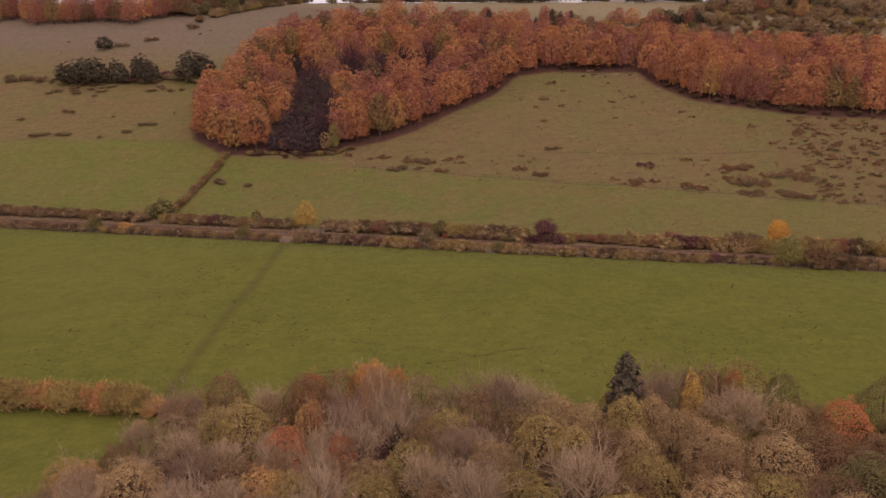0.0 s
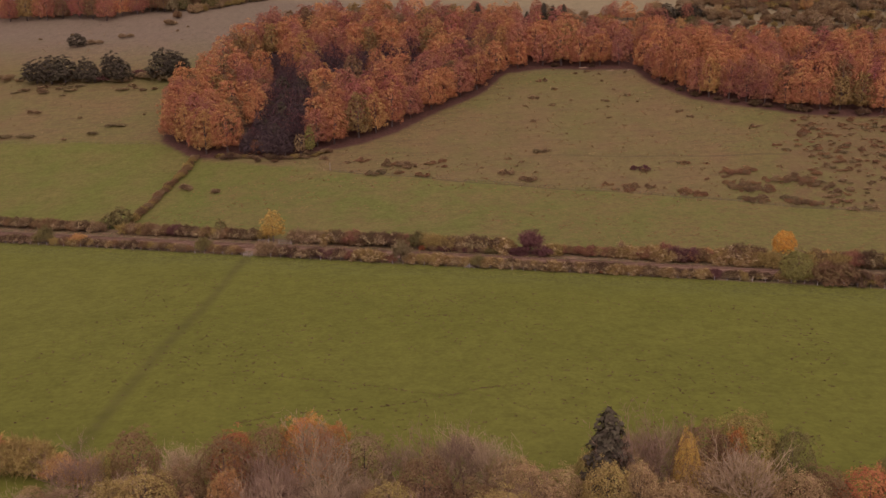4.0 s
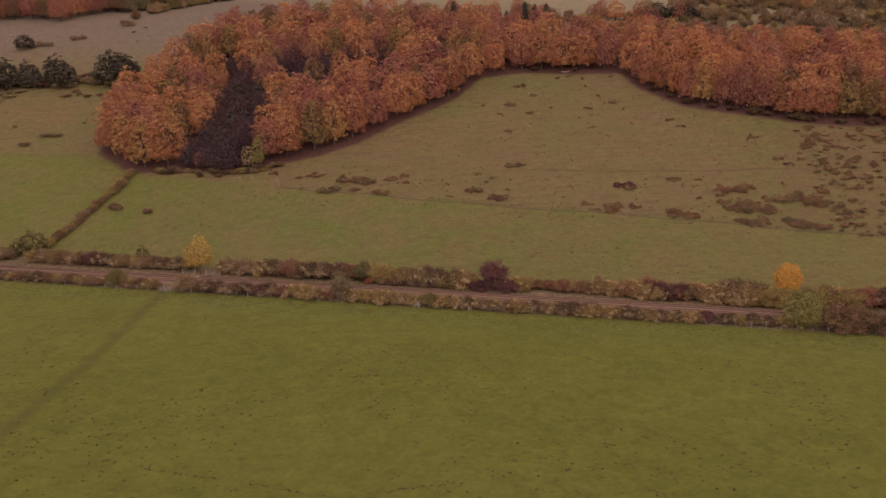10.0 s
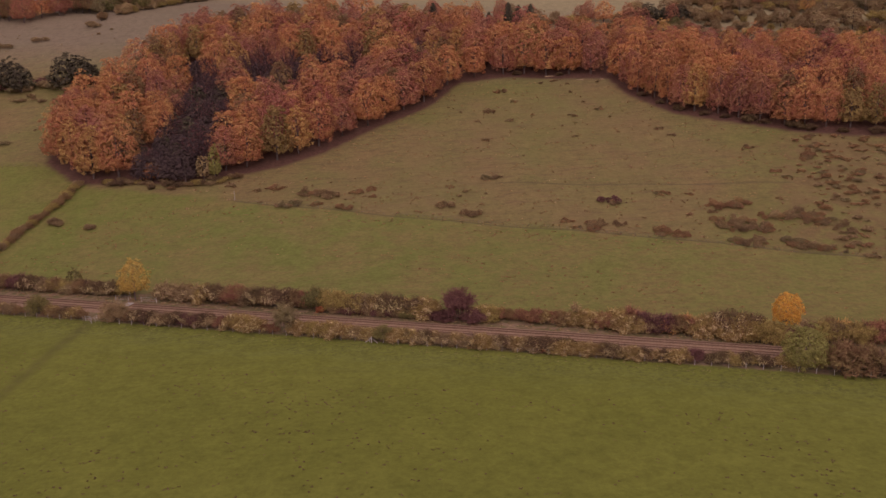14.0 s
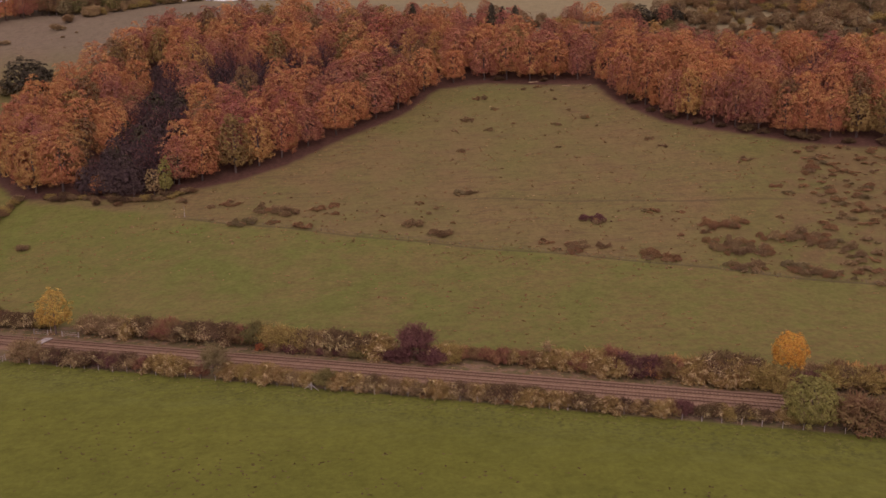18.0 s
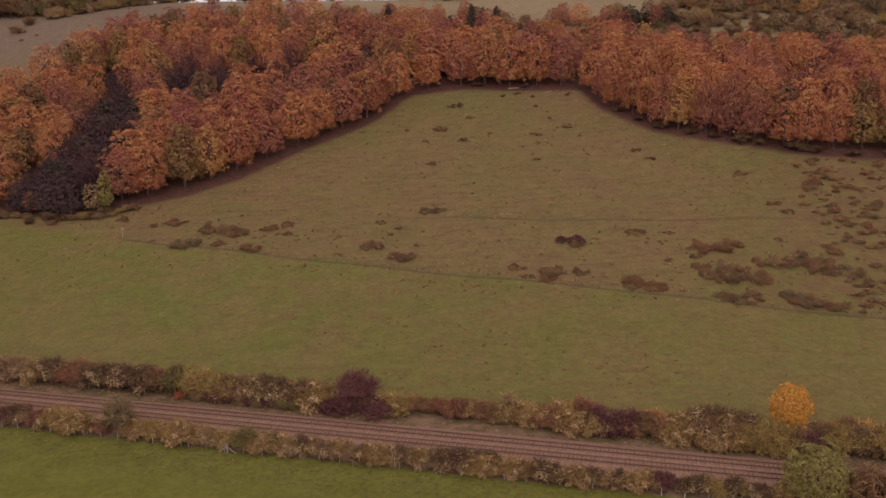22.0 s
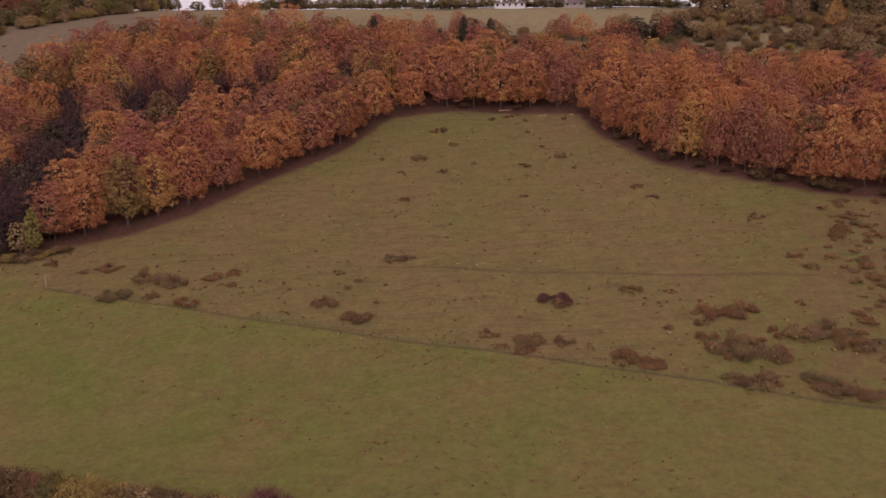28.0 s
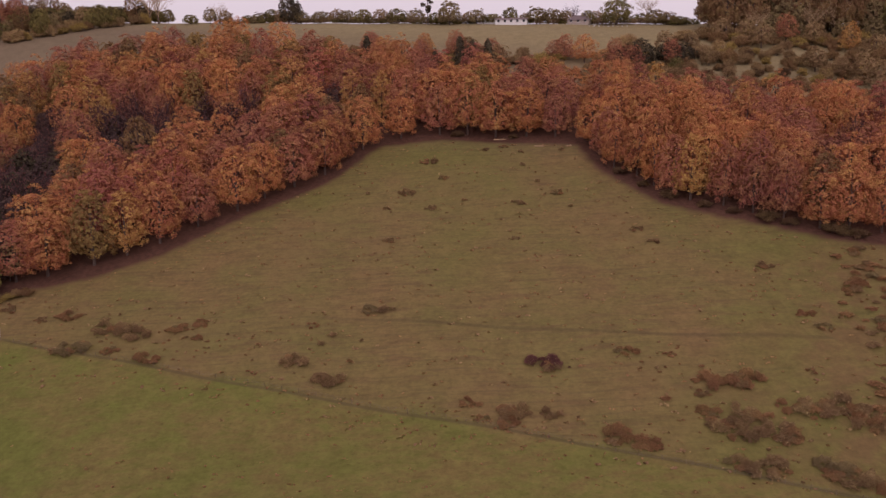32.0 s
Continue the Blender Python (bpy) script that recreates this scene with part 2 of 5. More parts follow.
    right = step_of(n, l, u, -131, -129)
    up = mixc(n, l, right, step_of(n, l, edge_l, 108, 114), step_of(n, l, edge, 70, 73))
    hill = mixc(n, l, up, mdl, top)
    col = mixc(n, l, step_of(n, l, v, -10.6, -9.6), low, bank)
    col = mixc(n, l, step_of(n, l, calc(n, l, 'MULTIPLY_ADD', mid, 4.0, v), 13, 15), col, hill)
    col = mixc(n, l, calc(n, l, 'MULTIPLY', fl, calc(n, l, 'MULTIPLY_ADD', fine, 0.9, 0.2)), col, (0.092, 0.070, 0.034))
    # leaf litter, its colour darkened to include the shade at the wood's foot
    litter_shade = n.new("ShaderNodeAttribute")
    litter_shade.attribute_name = "litter"
    lf = step_of(n, l, calc(n, l, 'ADD', litter_shade.outputs["Fac"], calc(n, l, 'MULTIPLY_ADD', fine, 0.8, -0.4)), 0.3, 0.75)
    col = mixc(n, l, lf, col, mixc(n, l, fine, (0.070, 0.036, 0.029), (0.120, 0.058, 0.036)))
    tone = n.new("ShaderNodeHueSaturation")
    l.new(col, tone.inputs["Color"])
    l.new(calc(n, l, 'ADD', calc(n, l, 'MULTIPLY_ADD', fine, 0.75, 0.37), calc(n, l, 'MULTIPLY_ADD', noise_of(n, l, 0.3, 3.0), 0.5, 0.0)), tone.inputs["Value"])
    l.new(tone.outputs["Color"], bs.inputs["Base Color"])
    bp = n.new("ShaderNodeBump")
    bp.inputs["Strength"].default_value, bp.inputs["Distance"].default_value = 0.6, 0.3
    l.new(calc(n, l, 'ADD', fine, calc(n, l, 'MULTIPLY', streak, 0.35)), bp.inputs["Height"])
    l.new(bp.outputs["Normal"], bs.inputs["Normal"])
    return m


G_LOW_A, G_LOW_B, G_LOW_C = (0.128, 0.126, 0.022), (0.116, 0.116, 0.020), (0.142, 0.134, 0.028)
G_MID_A, G_MID_B = (0.124, 0.127, 0.031), (0.160, 0.125, 0.042)
G_TOP_A, G_TOP_B, G_TOP_C = (0.153, 0.123, 0.043), (0.177, 0.117, 0.049), (0.138, 0.087, 0.041)
# both turf colours have distance haze mixed in
G_DRY_HAZY = (0.172, 0.126, 0.086)
G_RIDGE_HAZY = (0.240, 0.188, 0.096)
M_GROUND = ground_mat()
M_BARK = plain_mat("bark", (0.08, 0.055, 0.045), (0.14, 0.10, 0.085), 3.0)
M_BARK_PALE = plain_mat("pale_twig_bark", (0.300, 0.200, 0.112), (0.440, 0.305, 0.175), 0.5)
M_BARK_ROSE = plain_mat("rosy_twig_bark", (0.215, 0.130, 0.082), (0.310, 0.195, 0.120), 0.5)
M_BARK_PLUM = plain_mat("plum_twig_bark", (0.045, 0.026, 0.027), (0.08, 0.045, 0.043), 0.5)
M_LEAF = {
    # orange, russet, rust and gold: bluer, with some distance haze mixed in
    "orange": leaf_mat("orange_leaves", (0.51, 0.206, 0.086), (0.41, 0.158, 0.083), (0.49, 0.275, 0.096)),
    "russet": leaf_mat("russet_leaves", (0.39, 0.148, 0.090), (0.31, 0.122, 0.088), (0.40, 0.205, 0.096)),
    "rust": leaf_mat("rust_red_leaves", (0.37, 0.125, 0.084), (0.30, 0.108, 0.084), (0.39, 0.170, 0.088)),
    "gold": leaf_mat("gold_leaves", (0.46, 0.250, 0.086), (0.42, 0.200, 0.082), (0.48, 0.30, 0.10)),
    "brown": leaf_mat("brown_leaves", (0.20, 0.112, 0.058), (0.24, 0.135, 0.066), (0.22, 0.145, 0.062)),
    "olive": leaf_mat("olive_leaves", (0.27, 0.190, 0.062), (0.32, 0.215, 0.074), (0.36, 0.260, 0.084)),
    "green": leaf_mat("dull_green_leaves", (0.14, 0.115, 0.045), (0.17, 0.135, 0.05), (0.22, 0.17, 0.06)),
    "tan": leaf_mat("tan_leaves", (0.36, 0.235, 0.115), (0.31, 0.20, 0.10), (0.40, 0.275, 0.125)),
    "yew": leaf_mat("dark_evergreen_needles", (0.066, 0.052, 0.034), (0.080, 0.062, 0.040), (0.092, 0.074, 0.042), 0.05),
    "plum": leaf_mat("plum_leaves", (0.14, 0.060, 0.055), (0.16, 0.070, 0.060), (0.18, 0.085, 0.065)),
    "red": leaf_mat("red_leaves", (0.29, 0.118, 0.074), (0.24, 0.106, 0.068), (0.30, 0.155, 0.074)),
    "amber": leaf_mat("amber_leaves", (0.56, 0.27, 0.05), (0.56, 0.27, 0.05), (0.62, 0.34, 0.07)),
    "lemon": leaf_mat("yellow_leaves", (0.52, 0.315, 0.078), (0.46, 0.280, 0.070), (0.55, 0.36, 0.09)),
    "seed": leaf_mat("pale_seed_heads", (0.56, 0.40, 0.21), (0.47, 0.33, 0.165), (0.56, 0.44, 0.20)),
    "sallow": leaf_mat("yellow_green_leaves", (0.26, 0.225, 0.068), (0.27, 0.225, 0.068), (0.32, 0.265, 0.08)),
    "bramble": leaf_mat("purple_brown_bramble", (0.200, 0.124, 0.066), (0.240, 0.146, 0.074), (0.34, 0.235, 0.110)),
    "fern": leaf_mat("tawny_ferns", (0.330, 0.175, 0.085), (0.270, 0.140, 0.075), (0.34, 0.215, 0.092)),
    "bracken": leaf_mat("brown_bracken", (0.290, 0.150, 0.074), (0.245, 0.126, 0.067), (0.31, 0.195, 0.084)),
    "heath": leaf_mat("purple_brown_twigs", (0.26, 0.165, 0.082), (0.22, 0.138, 0.075), (0.30, 0.205, 0.10)),
    "dusk": leaf_mat("dark_bare_twigs", (0.075, 0.048, 0.046), (0.095, 0.060, 0.054), (0.11, 0.072, 0.058), 0.1),
    "drab": leaf_mat("drab_olive_leaves", (0.19, 0.140, 0.070), (0.23, 0.165, 0.082), (0.25, 0.190, 0.088)),
    "dull": leaf_mat("dull_gold_leaves", (0.29, 0.180, 0.066), (0.25, 0.150, 0.062), (0.33, 0.22, 0.076)),
    "ochre": leaf_mat("ochre_leaves", (0.36, 0.228, 0.104), (0.30, 0.182, 0.086), (0.39, 0.265, 0.112)),
    "thorn": leaf_mat("dark_hedge_leaves", (0.125, 0.072, 0.044), (0.155, 0.092, 0.050), (0.16, 0.110, 0.050)),
    "flame": leaf_mat("flame_orange_leaves", (0.48, 0.185, 0.058), (0.42, 0.150, 0.055), (0.52, 0.26, 0.065)),
    "scarlet": leaf_mat("scarlet_leaves", (0.44, 0.15, 0.065), (0.38, 0.125, 0.06), (0.46, 0.20, 0.07)),
}
M_BALLAST = plain_mat("ballast", (0.185, 0.106, 0.062), (0.262, 0.158, 0.098), 1.2, 0.95, 0.05)
M_RAIL = plain_mat("rusty_rail", (0.135, 0.074, 0.045), (0.180, 0.102, 0.062), 4.0, 0.95)
M_SLEEPER = plain_mat("sleeper_concrete", (0.150, 0.084, 0.052), (0.205, 0.120, 0.078), 5.0, 0.9)
M_POST = plain_mat("weathered_post", (0.30, 0.25, 0.21), (0.48, 0.41, 0.36), 3.0)
M_POST_OLD = plain_mat("grey_brown_post", (0.14, 0.10, 0.065), (0.20, 0.15, 0.10), 3.0)
M_WIRE = plain_mat("fence_wire", (0.10, 0.08, 0.07), (0.15, 0.12, 0.10), 3.0, 0.6)
M_WHITE = plain_mat("white_paint", (0.72, 0.70, 0.68), (0.80, 0.79, 0.77), 1.0, 0.6)
M_ROOF = plain_mat("roof_slate", (0.12, 0.09, 0.09), (0.20, 0.15, 0.14), 2.0)
M_GLASS = plain_mat("dark_window_glass", (0.02, 0.022, 0.025), (0.03, 0.03, 0.035), 2.0, 0.1)


# ---- builders ----
def link_mesh(name, verts, faces, material, parent=None, label=""):
    me = bpy.data.meshes.new(name)
    me.from_pydata(verts, [], faces)
    me.materials.append(material)
    ob = new(name, me)
    ob.parent = parent
    if label:
        tagged(ob, label)
    return ob


def part(name, bm, material, parent, label=""):
    me = bpy.data.meshes.new(name)
    bm.to_mesh(me)
    bm.free()
    me.materials.append(material)
    ob = new(name, me)
    ob.parent = parent
    if label:
        tagged(ob, label)
    return ob


def tube(verts, faces, pts, radii, sides=5):
    """Adds a tapering tube along pts to the lists."""
    base, ref = len(verts), Vector((0.31, 0.17, 0.93))
    for i, (p, r) in enumerate(zip(pts, radii)):
        d = (pts[min(i + 1, len(pts) - 1)] - pts[max(i - 1, 0)]).normalized()
        a = d.cross(ref if abs(d.dot(ref)) < 0.95 else Vector((1, 0, 0))).normalized()
        b = d.cross(a)
        for k in range(sides):
            w = 2 * math.pi * k / sides
            verts.append(p + (a * math.cos(w) + b * math.sin(w)) * r)
    for i in range(len(pts) - 1):
        for k in range(sides):
            q, s = base + i * sides, (k + 1) % sides
            faces.append((q + k, q + s, q + sides + s, q + sides + k))
    faces.append(tuple(base + k for k in range(sides))[::-1])
    faces.append(tuple(base + (len(pts) - 1) * sides + k for k in range(sides)))


def sprays(rng, centres, normals, size, spread=0.6, droop=0.0):
    """Leaf sprays: small bent diamonds about the centres, facing roughly along the normals."""
    n = len(centres)
    nrm = normals + rng.normal(0, spread, (n, 3))
    nrm[:, 2] += 0.25
    nrm /= np.linalg.norm(nrm, axis=1)[:, None] + 1e-9
    nrm *= np.where((nrm * normals).sum(1, keepdims=True) < 0, -1.0, 1.0)
    t = np.cross(nrm, rng.normal(0, 1, (n, 3)))
    t /= np.linalg.norm(t, axis=1)[:, None] + 1e-9
    b = np.cross(nrm, t)
    s = size * rng.uniform(0.55, 1.3, (n, 1))
    w = s * rng.uniform(0.55, 0.95, (n, 1))
    bend = nrm * s * rng.uniform(-0.25, 0.1, (n, 1))
    v = np.empty((n, 4, 3))
    v[:, 0], v[:, 2] = centres - t * s + bend, centres + t * s * rng.uniform(0.7, 1.1, (n, 1)) + bend
    v[:, 1], v[:, 3] = centres - b * w, centres + b * w
    v[:, :, 2] -= droop * s
    return v


def spray_mesh(name, v, tint=None):
    n = len(v)
    me = bpy.data.meshes.new(name)
    me.vertices.add(n * 4)
    me.vertices.foreach_set("co", v.reshape(-1).astype(np.float32))
    idx = np.arange(n)[:, None] * 4
    tri = np.concatenate([idx + (0, 1, 3), idx + (1, 2, 3)], axis=1).reshape(-1)
    me.loops.add(n * 6)
    me.loops.foreach_set("vertex_index", tri.astype(np.int32))
    me.polygons.add(n * 2)
    me.polygons.foreach_set("loop_start", (np.arange(n * 2) * 3).astype(np.int32))
    me.update(calc_edges=True)
    tint = np.full(n, .5) if tint is None else tint
    me.attributes.new("clump", 'FLOAT', 'POINT').data.foreach_set("value", np.repeat(tint, 4).astype(np.float32))
    return me


def lobes_for(rng, radius, low, high, count, shape):
    """Overlapping small masses over a domed crown: centres and radii."""
    out, mid, tall = [], low + (high - low) * 0.40, (high - low) * 0.60
    for i in range(count):
        f = 1 - 1.75 * (i + 0.5) / count
        a = i * 2.39996 + rng.uniform(-0.35, 0.35)
        ring = math.sqrt(max(0.0, 1 - f * f)) ** shape
        r = radius * rng.uniform(0.65, 1.15) * (1.45 / math.sqrt(count) + .03)
        k = rng.uniform(0.76, 1.0)
        z = mid + f * (tall if f > 0 else (mid - low)) * k
        out.append((math.cos(a) * ring * (radius - r * .7) * k, math.sin(a) * ring * (radius - r * .7) * k, max(z - r * .6, low), r))
    out.append((0, 0, mid, radius * 0.72))
    return out


def crown(rng, lobes, count, size, squash=0.85, spread=0.5):
    """Sprays over the outer skin of the masses."""
    many = count * 3
    arr = np.array(lobes)
    area = arr[:, 3] ** 2
    which = rng.choice(len(arr), many, p=area / area.sum())
    L = arr[which]
    d = rng.normal(0, 1, (many, 3))
    d[:, 2] = np.where(rng.random(many) < 0.7, np.abs(d[:, 2]), d[:, 2])
    d /= np.linalg.norm(d, axis=1)[:, None]
    c = L[:, :3] + d * L[:, 3:4] * rng.uniform(0.70, 1.22, (many, 1)) * (1, 1, squash)
    deep = np.zeros(many, dtype=int)
    for x, y, z, r in lobes:
        deep += ((c[:, 0] - x) ** 2 + (c[:, 1] - y) ** 2 + ((c[:, 2] - z) / squash) ** 2) < (r * .80) ** 2
    order = np.argsort(deep, kind="stable")[:count]
    inner = rng.choice(order, count // 5)
    ci = c[inner] - d[inner] * size * 1.1
    return np.concatenate([sprays(rng, c[order], d[order], size, spread), sprays(rng, ci, d[inner], size * 2.0, .18)])


def clumped(rng, radius, low, high, clumps, count, size, seed, lump=.2, wild=.2, middle=.42, flat=.62, spread=.42, core=.16, depth=.87):
    """A domed crown built of leafy clumps of several sizes, with gaps between them, round an inner mass tinted darker
    as shade.
    """
    i = np.arange(clumps)
    f = 1 - (i + .5) / clumps * 1.74
    a = i * 2.39996 + rng.uniform(-.45, .45, clumps)
    ring = np.sqrt(1 - f * f)
    d = np.stack([np.cos(a) * ring, np.sin(a) * ring, f], 1)
    off = Vector((seed * 7.3, seed * 3.1, seed * 1.7))
    k = np.array([1 + wild * noise.noise(Vector(p) * 1.6 + off) + wild * .8 * noise.noise(Vector(p) * 3.7 + off) for p in d])
    mid = low + (high - low) * middle
    half = np.where(f > 0, high - mid, mid - low)
    wide = radius * np.where(f > 0, ring * (1 - .06 * f), ring ** .6)
    k *= rng.uniform(.84, 1.0, clumps)
    c = np.stack([np.cos(a) * wide * k, np.sin(a) * wide * k, mid + f * half * k], 1)
    cr = radius * lump * rng.uniform(.65, 1.35, clumps)
    which = rng.choice(clumps, count, p=cr ** 2 / (cr ** 2).sum())
    way = rng.normal(0, 1, (count, 3))
    way /= np.linalg.norm(way, axis=1)[:, None]
    way = way + d[which] * .75 + (0, 0, .35)
    way /= np.linalg.norm(way, axis=1)[:, None] + 1e-9
    p = c[which] + way * (1, 1, flat) * cr[which, None] * (1.15 * rng.random((count, 1)) ** .45)
    tint = rng.uniform(0, 1, clumps)
    n = int(count * core)
    g = rng.uniform(-.8, 1, n)
    b = rng.uniform(0, 2 * math.pi, n)
    q = np.sqrt(1 - g * g)
    e = np.stack([np.cos(b) * q, np.sin(b) * q, g], 1)
    wide = radius * depth * np.where(g > 0, 1 - .06 * g, 1)
    deep = np.stack([e[:, 0] * wide, e[:, 1] * wide, mid + g * np.where(g > 0, high - mid, mid - low) * depth], 1)
    v = np.concatenate([sprays(rng, p, way, size, spread), sprays(rng, deep, e, size * (2.2 if core < .3 else 1.7), .35)])
    # inner sprays get lower tints: inner shade put into their colour
    return v, np.concatenate([tint[which], rng.uniform(0, .6, n)])


def thing(name, label, category, group="", kind=""):
    return tagged(new(name), label, category, group, kind)


def trunk_part(parent, rng, height, r0, reach, lobes, material=None, limbs=7):
    verts, faces = [], []
    lean = Vector((rng.uniform(-.04, .04), rng.uniform(-.04, .04), 0)) * height
    pts = [Vector((0, 0, -0.5)), Vector((0, 0, height * .2)) + lean * .2, Vector((0, 0, height * .5)) + lean * .5, Vector((0, 0, height * .86)) + lean]
    tube(verts, faces, pts, [r0 * 1.25, r0 * .9, r0 * .6, r0 * .12], 8)
    for i in range(limbs):
        x, y, z, r = lobes[int(rng.integers(len(lobes)))]
        h = min(z * rng.uniform(.45, .8), height * .7)
        start = Vector((0, 0, h)) + lean * (h / height)
        end = Vector((x, y, z))
        mid = start.lerp(end, .5) + Vector((0, 0, .08 * height))
        tube(verts, faces, [start, mid, end], [r0 * .42, r0 * .26, r0 * .06], 5)
    return link_mesh("trunk", verts, faces, material or M_BARK, parent)


def broadleaf(name, label, category, leaf, radius=5.0, low=2.5, high=18.0, count=1500, size=0.62, seed=1, clumps=60, group="", bark=None, r0=0.35, lump=.2, wild=.24, middle=.38, flat=.8, core=.16, depth=.87):
    rng = np.random.default_rng(seed)
    t = thing(name, label, category, group)
    trunk_part(t, rng, high, r0, radius, lobes_for(rng, radius, low, high, 24, .85), bark)
    me = spray_mesh("crown", *clumped(rng, radius, low, high, clumps, count, size, seed, lump, wild, middle, flat, .42, core, depth))
    me.materials.append(M_LEAF[leaf])
    c = new("crown", me)
    c.parent = t
    return t


def conifer(name, label, leaf="yew", radius=3.0, high=14.0, count=2600, seed=1, category="conifer", group=""):
    rng = np.random.default_rng(seed)
    t = thing(name, label, category, group)
    trunk_part(t, rng, high, 0.25, 1, [(0, 0, high * .5, 1)], None, 1)
    z = high * (1 - rng.random(count) ** 0.62 * 0.93)
    tier = (np.floor(z / high * 13) + 1) / 13 * high
    fr = np.clip((high - z) / high, 0.02, 1) ** 0.5
    a = rng.uniform(0, 2 * math.pi, count)
    prong = 0.72 + 0.28 * np.cos(a * 5 + tier * 3)
    r = radius * fr * prong * rng.uniform(0.45, 1.05, count)
    c = np.stack([np.cos(a) * r, np.sin(a) * r, z - r * 0.18], 1)
    d = np.stack([np.cos(a), np.sin(a), np.full(count, .5)], 1)
    me = spray_mesh("crown", sprays(rng, c, d, 0.27, 0.45))
    me.materials.append(M_LEAF[leaf])
    new("crown", me).parent = t
    return t


def grow(rng, verts, faces, start, way, length, r, depth, keep):
    """Bare branches: a crooked tube that forks."""
    p, d, pts, rad = start.copy(), way.copy(), [start.copy()], [r]
    segs = 3 if depth < 2 else 2
    for i in range(segs):
        d = (d + Vector(rng.normal(0, .16, 3)) + Vector((0, 0, .10))).normalized()
        p = p + d * length / segs
        pts.append(p.copy())
        rad.append(r * (1 - .75 * (i + 1) / segs))
    tube(verts, faces, pts, rad, 4 if depth < 1 else 3)
    if depth >= keep:
        return
    kids = (5, 4, 4, 4)[depth]
    for k in range(kids):
        f = .3 + .7 * (k + rng.random()) / kids
        i = min(int(f * segs), segs - 1)
        q = pts[i].lerp(pts[i + 1], f * segs - i)
        side = Vector(rng.normal(0, 1, 3))
        side = (side - d * side.dot(d)).normalized()
        grow(rng, verts, faces, q, (d * .75 + side * rng.uniform(.5, .95) + Vector((0, 0, .15))).normalized(), length * rng.uniform(.45, .68), max(r * .45, .024), depth + 1, keep)


def bare_tree(name, label, bark, high=12.0, seed=1, leaf=None, leaves=300, category="tree", group="", twigs=700, size=0.3, wide=.55, fan=0):
    rng = np.random.default_rng(seed)
    t = thing(name, label, category, group)
    verts, faces = [], []
    tube(verts, faces, [Vector((0, 0, -.4)), Vector((0, 0, high * .2)), Vector((.1, 0, high * .42))], [.26, .19, .14], 7)
    link_mesh("trunk", verts, faces, M_BARK, t)
    verts, faces = [], []
    for k in range(8):
        a = k * 2.4
        w = Vector((math.cos(a) * wide, math.sin(a) * wide, 1.0 - .07 * k)).normalized()
        grow(rng, verts, faces, Vector((0, 0, high * (.14 + .04 * k))), w, high * .52, .12, 0, 2)
    link_mesh("branch_work", [tuple(v) for v in verts], faces, bark, t)
    allv = np.array([tuple(v) for v in verts])
    allv = allv[allv[:, 2] > high * .3]
    if twigs:
        c = allv[rng.integers(0, len(allv), twigs)]
        d = rng.normal(0, .6, (twigs, 3)) + (0, 0, .9) + c * (.5, .5, 0) / high * 2
        d /= np.linalg.norm(d, axis=1)[:, None]
        side = np.cross(d, rng.normal(0, 1, (twigs, 3)))
        side /= np.linalg.norm(side, axis=1)[:, None]
        ln = rng.uniform(.5, 1.3, (twigs, 1)) * high / 12
        q = np.empty((twigs, 4, 3))
        q[:, 0], q[:, 2] = c, c + d * ln
        q[:, 1], q[:, 3] = c + d * ln * .4 - side * .03, c + d * ln * .6 + side * .03
        me = spray_mesh("twigwork", q)
        me.materials.append(bark)
        tagged(new("twigwork", me), kind="stuff").parent = t
    if fan:  # fine upswept outer twigs that fill a domed outline
        f, a = rng.uniform(-.15, 1, fan), rng.uniform(0, 2 * math.pi, fan)
        ring = np.sqrt(1 - f * f)
        d = np.stack([np.cos(a) * ring, np.sin(a) * ring, f], 1)
        k = rng.uniform(.45, .86, (fan, 1))
        p = d * k * (high * .36, high * .36, high * .48) + (0, 0, high * .5)
        way = d * .8 + (0, 0, .6) + rng.normal(0, .5, (fan, 3))
        way /= np.linalg.norm(way, axis=1)[:, None]
        ln = high * rng.uniform(.07, .16, (fan, 1))
        side = np.cross(way, rng.normal(0, 1, (fan, 3)))
        side /= np.linalg.norm(side, axis=1)[:, None]
        q = np.empty((fan, 4, 3))
        q[:, 0], q[:, 2] = p, p + way * ln
        q[:, 1], q[:, 3] = p + way * ln * .35 - side * .026, p + way * ln * .45 + side * .026
        me = spray_mesh("outer_twigs", q)
        me.materials.append(bark)
        tagged(new("outer_twigs", me), kind="stuff").parent = t
    if leaf:
        c = allv[rng.integers(0, len(allv), leaves)] + rng.normal(0, .25, (leaves, 3))
        me = spray_mesh("crown", sprays(rng, c, rng.normal(0, 1, (leaves, 3)), size))
        me.materials.append(M_LEAF[leaf])
        new("crown", me).parent = t
    return t


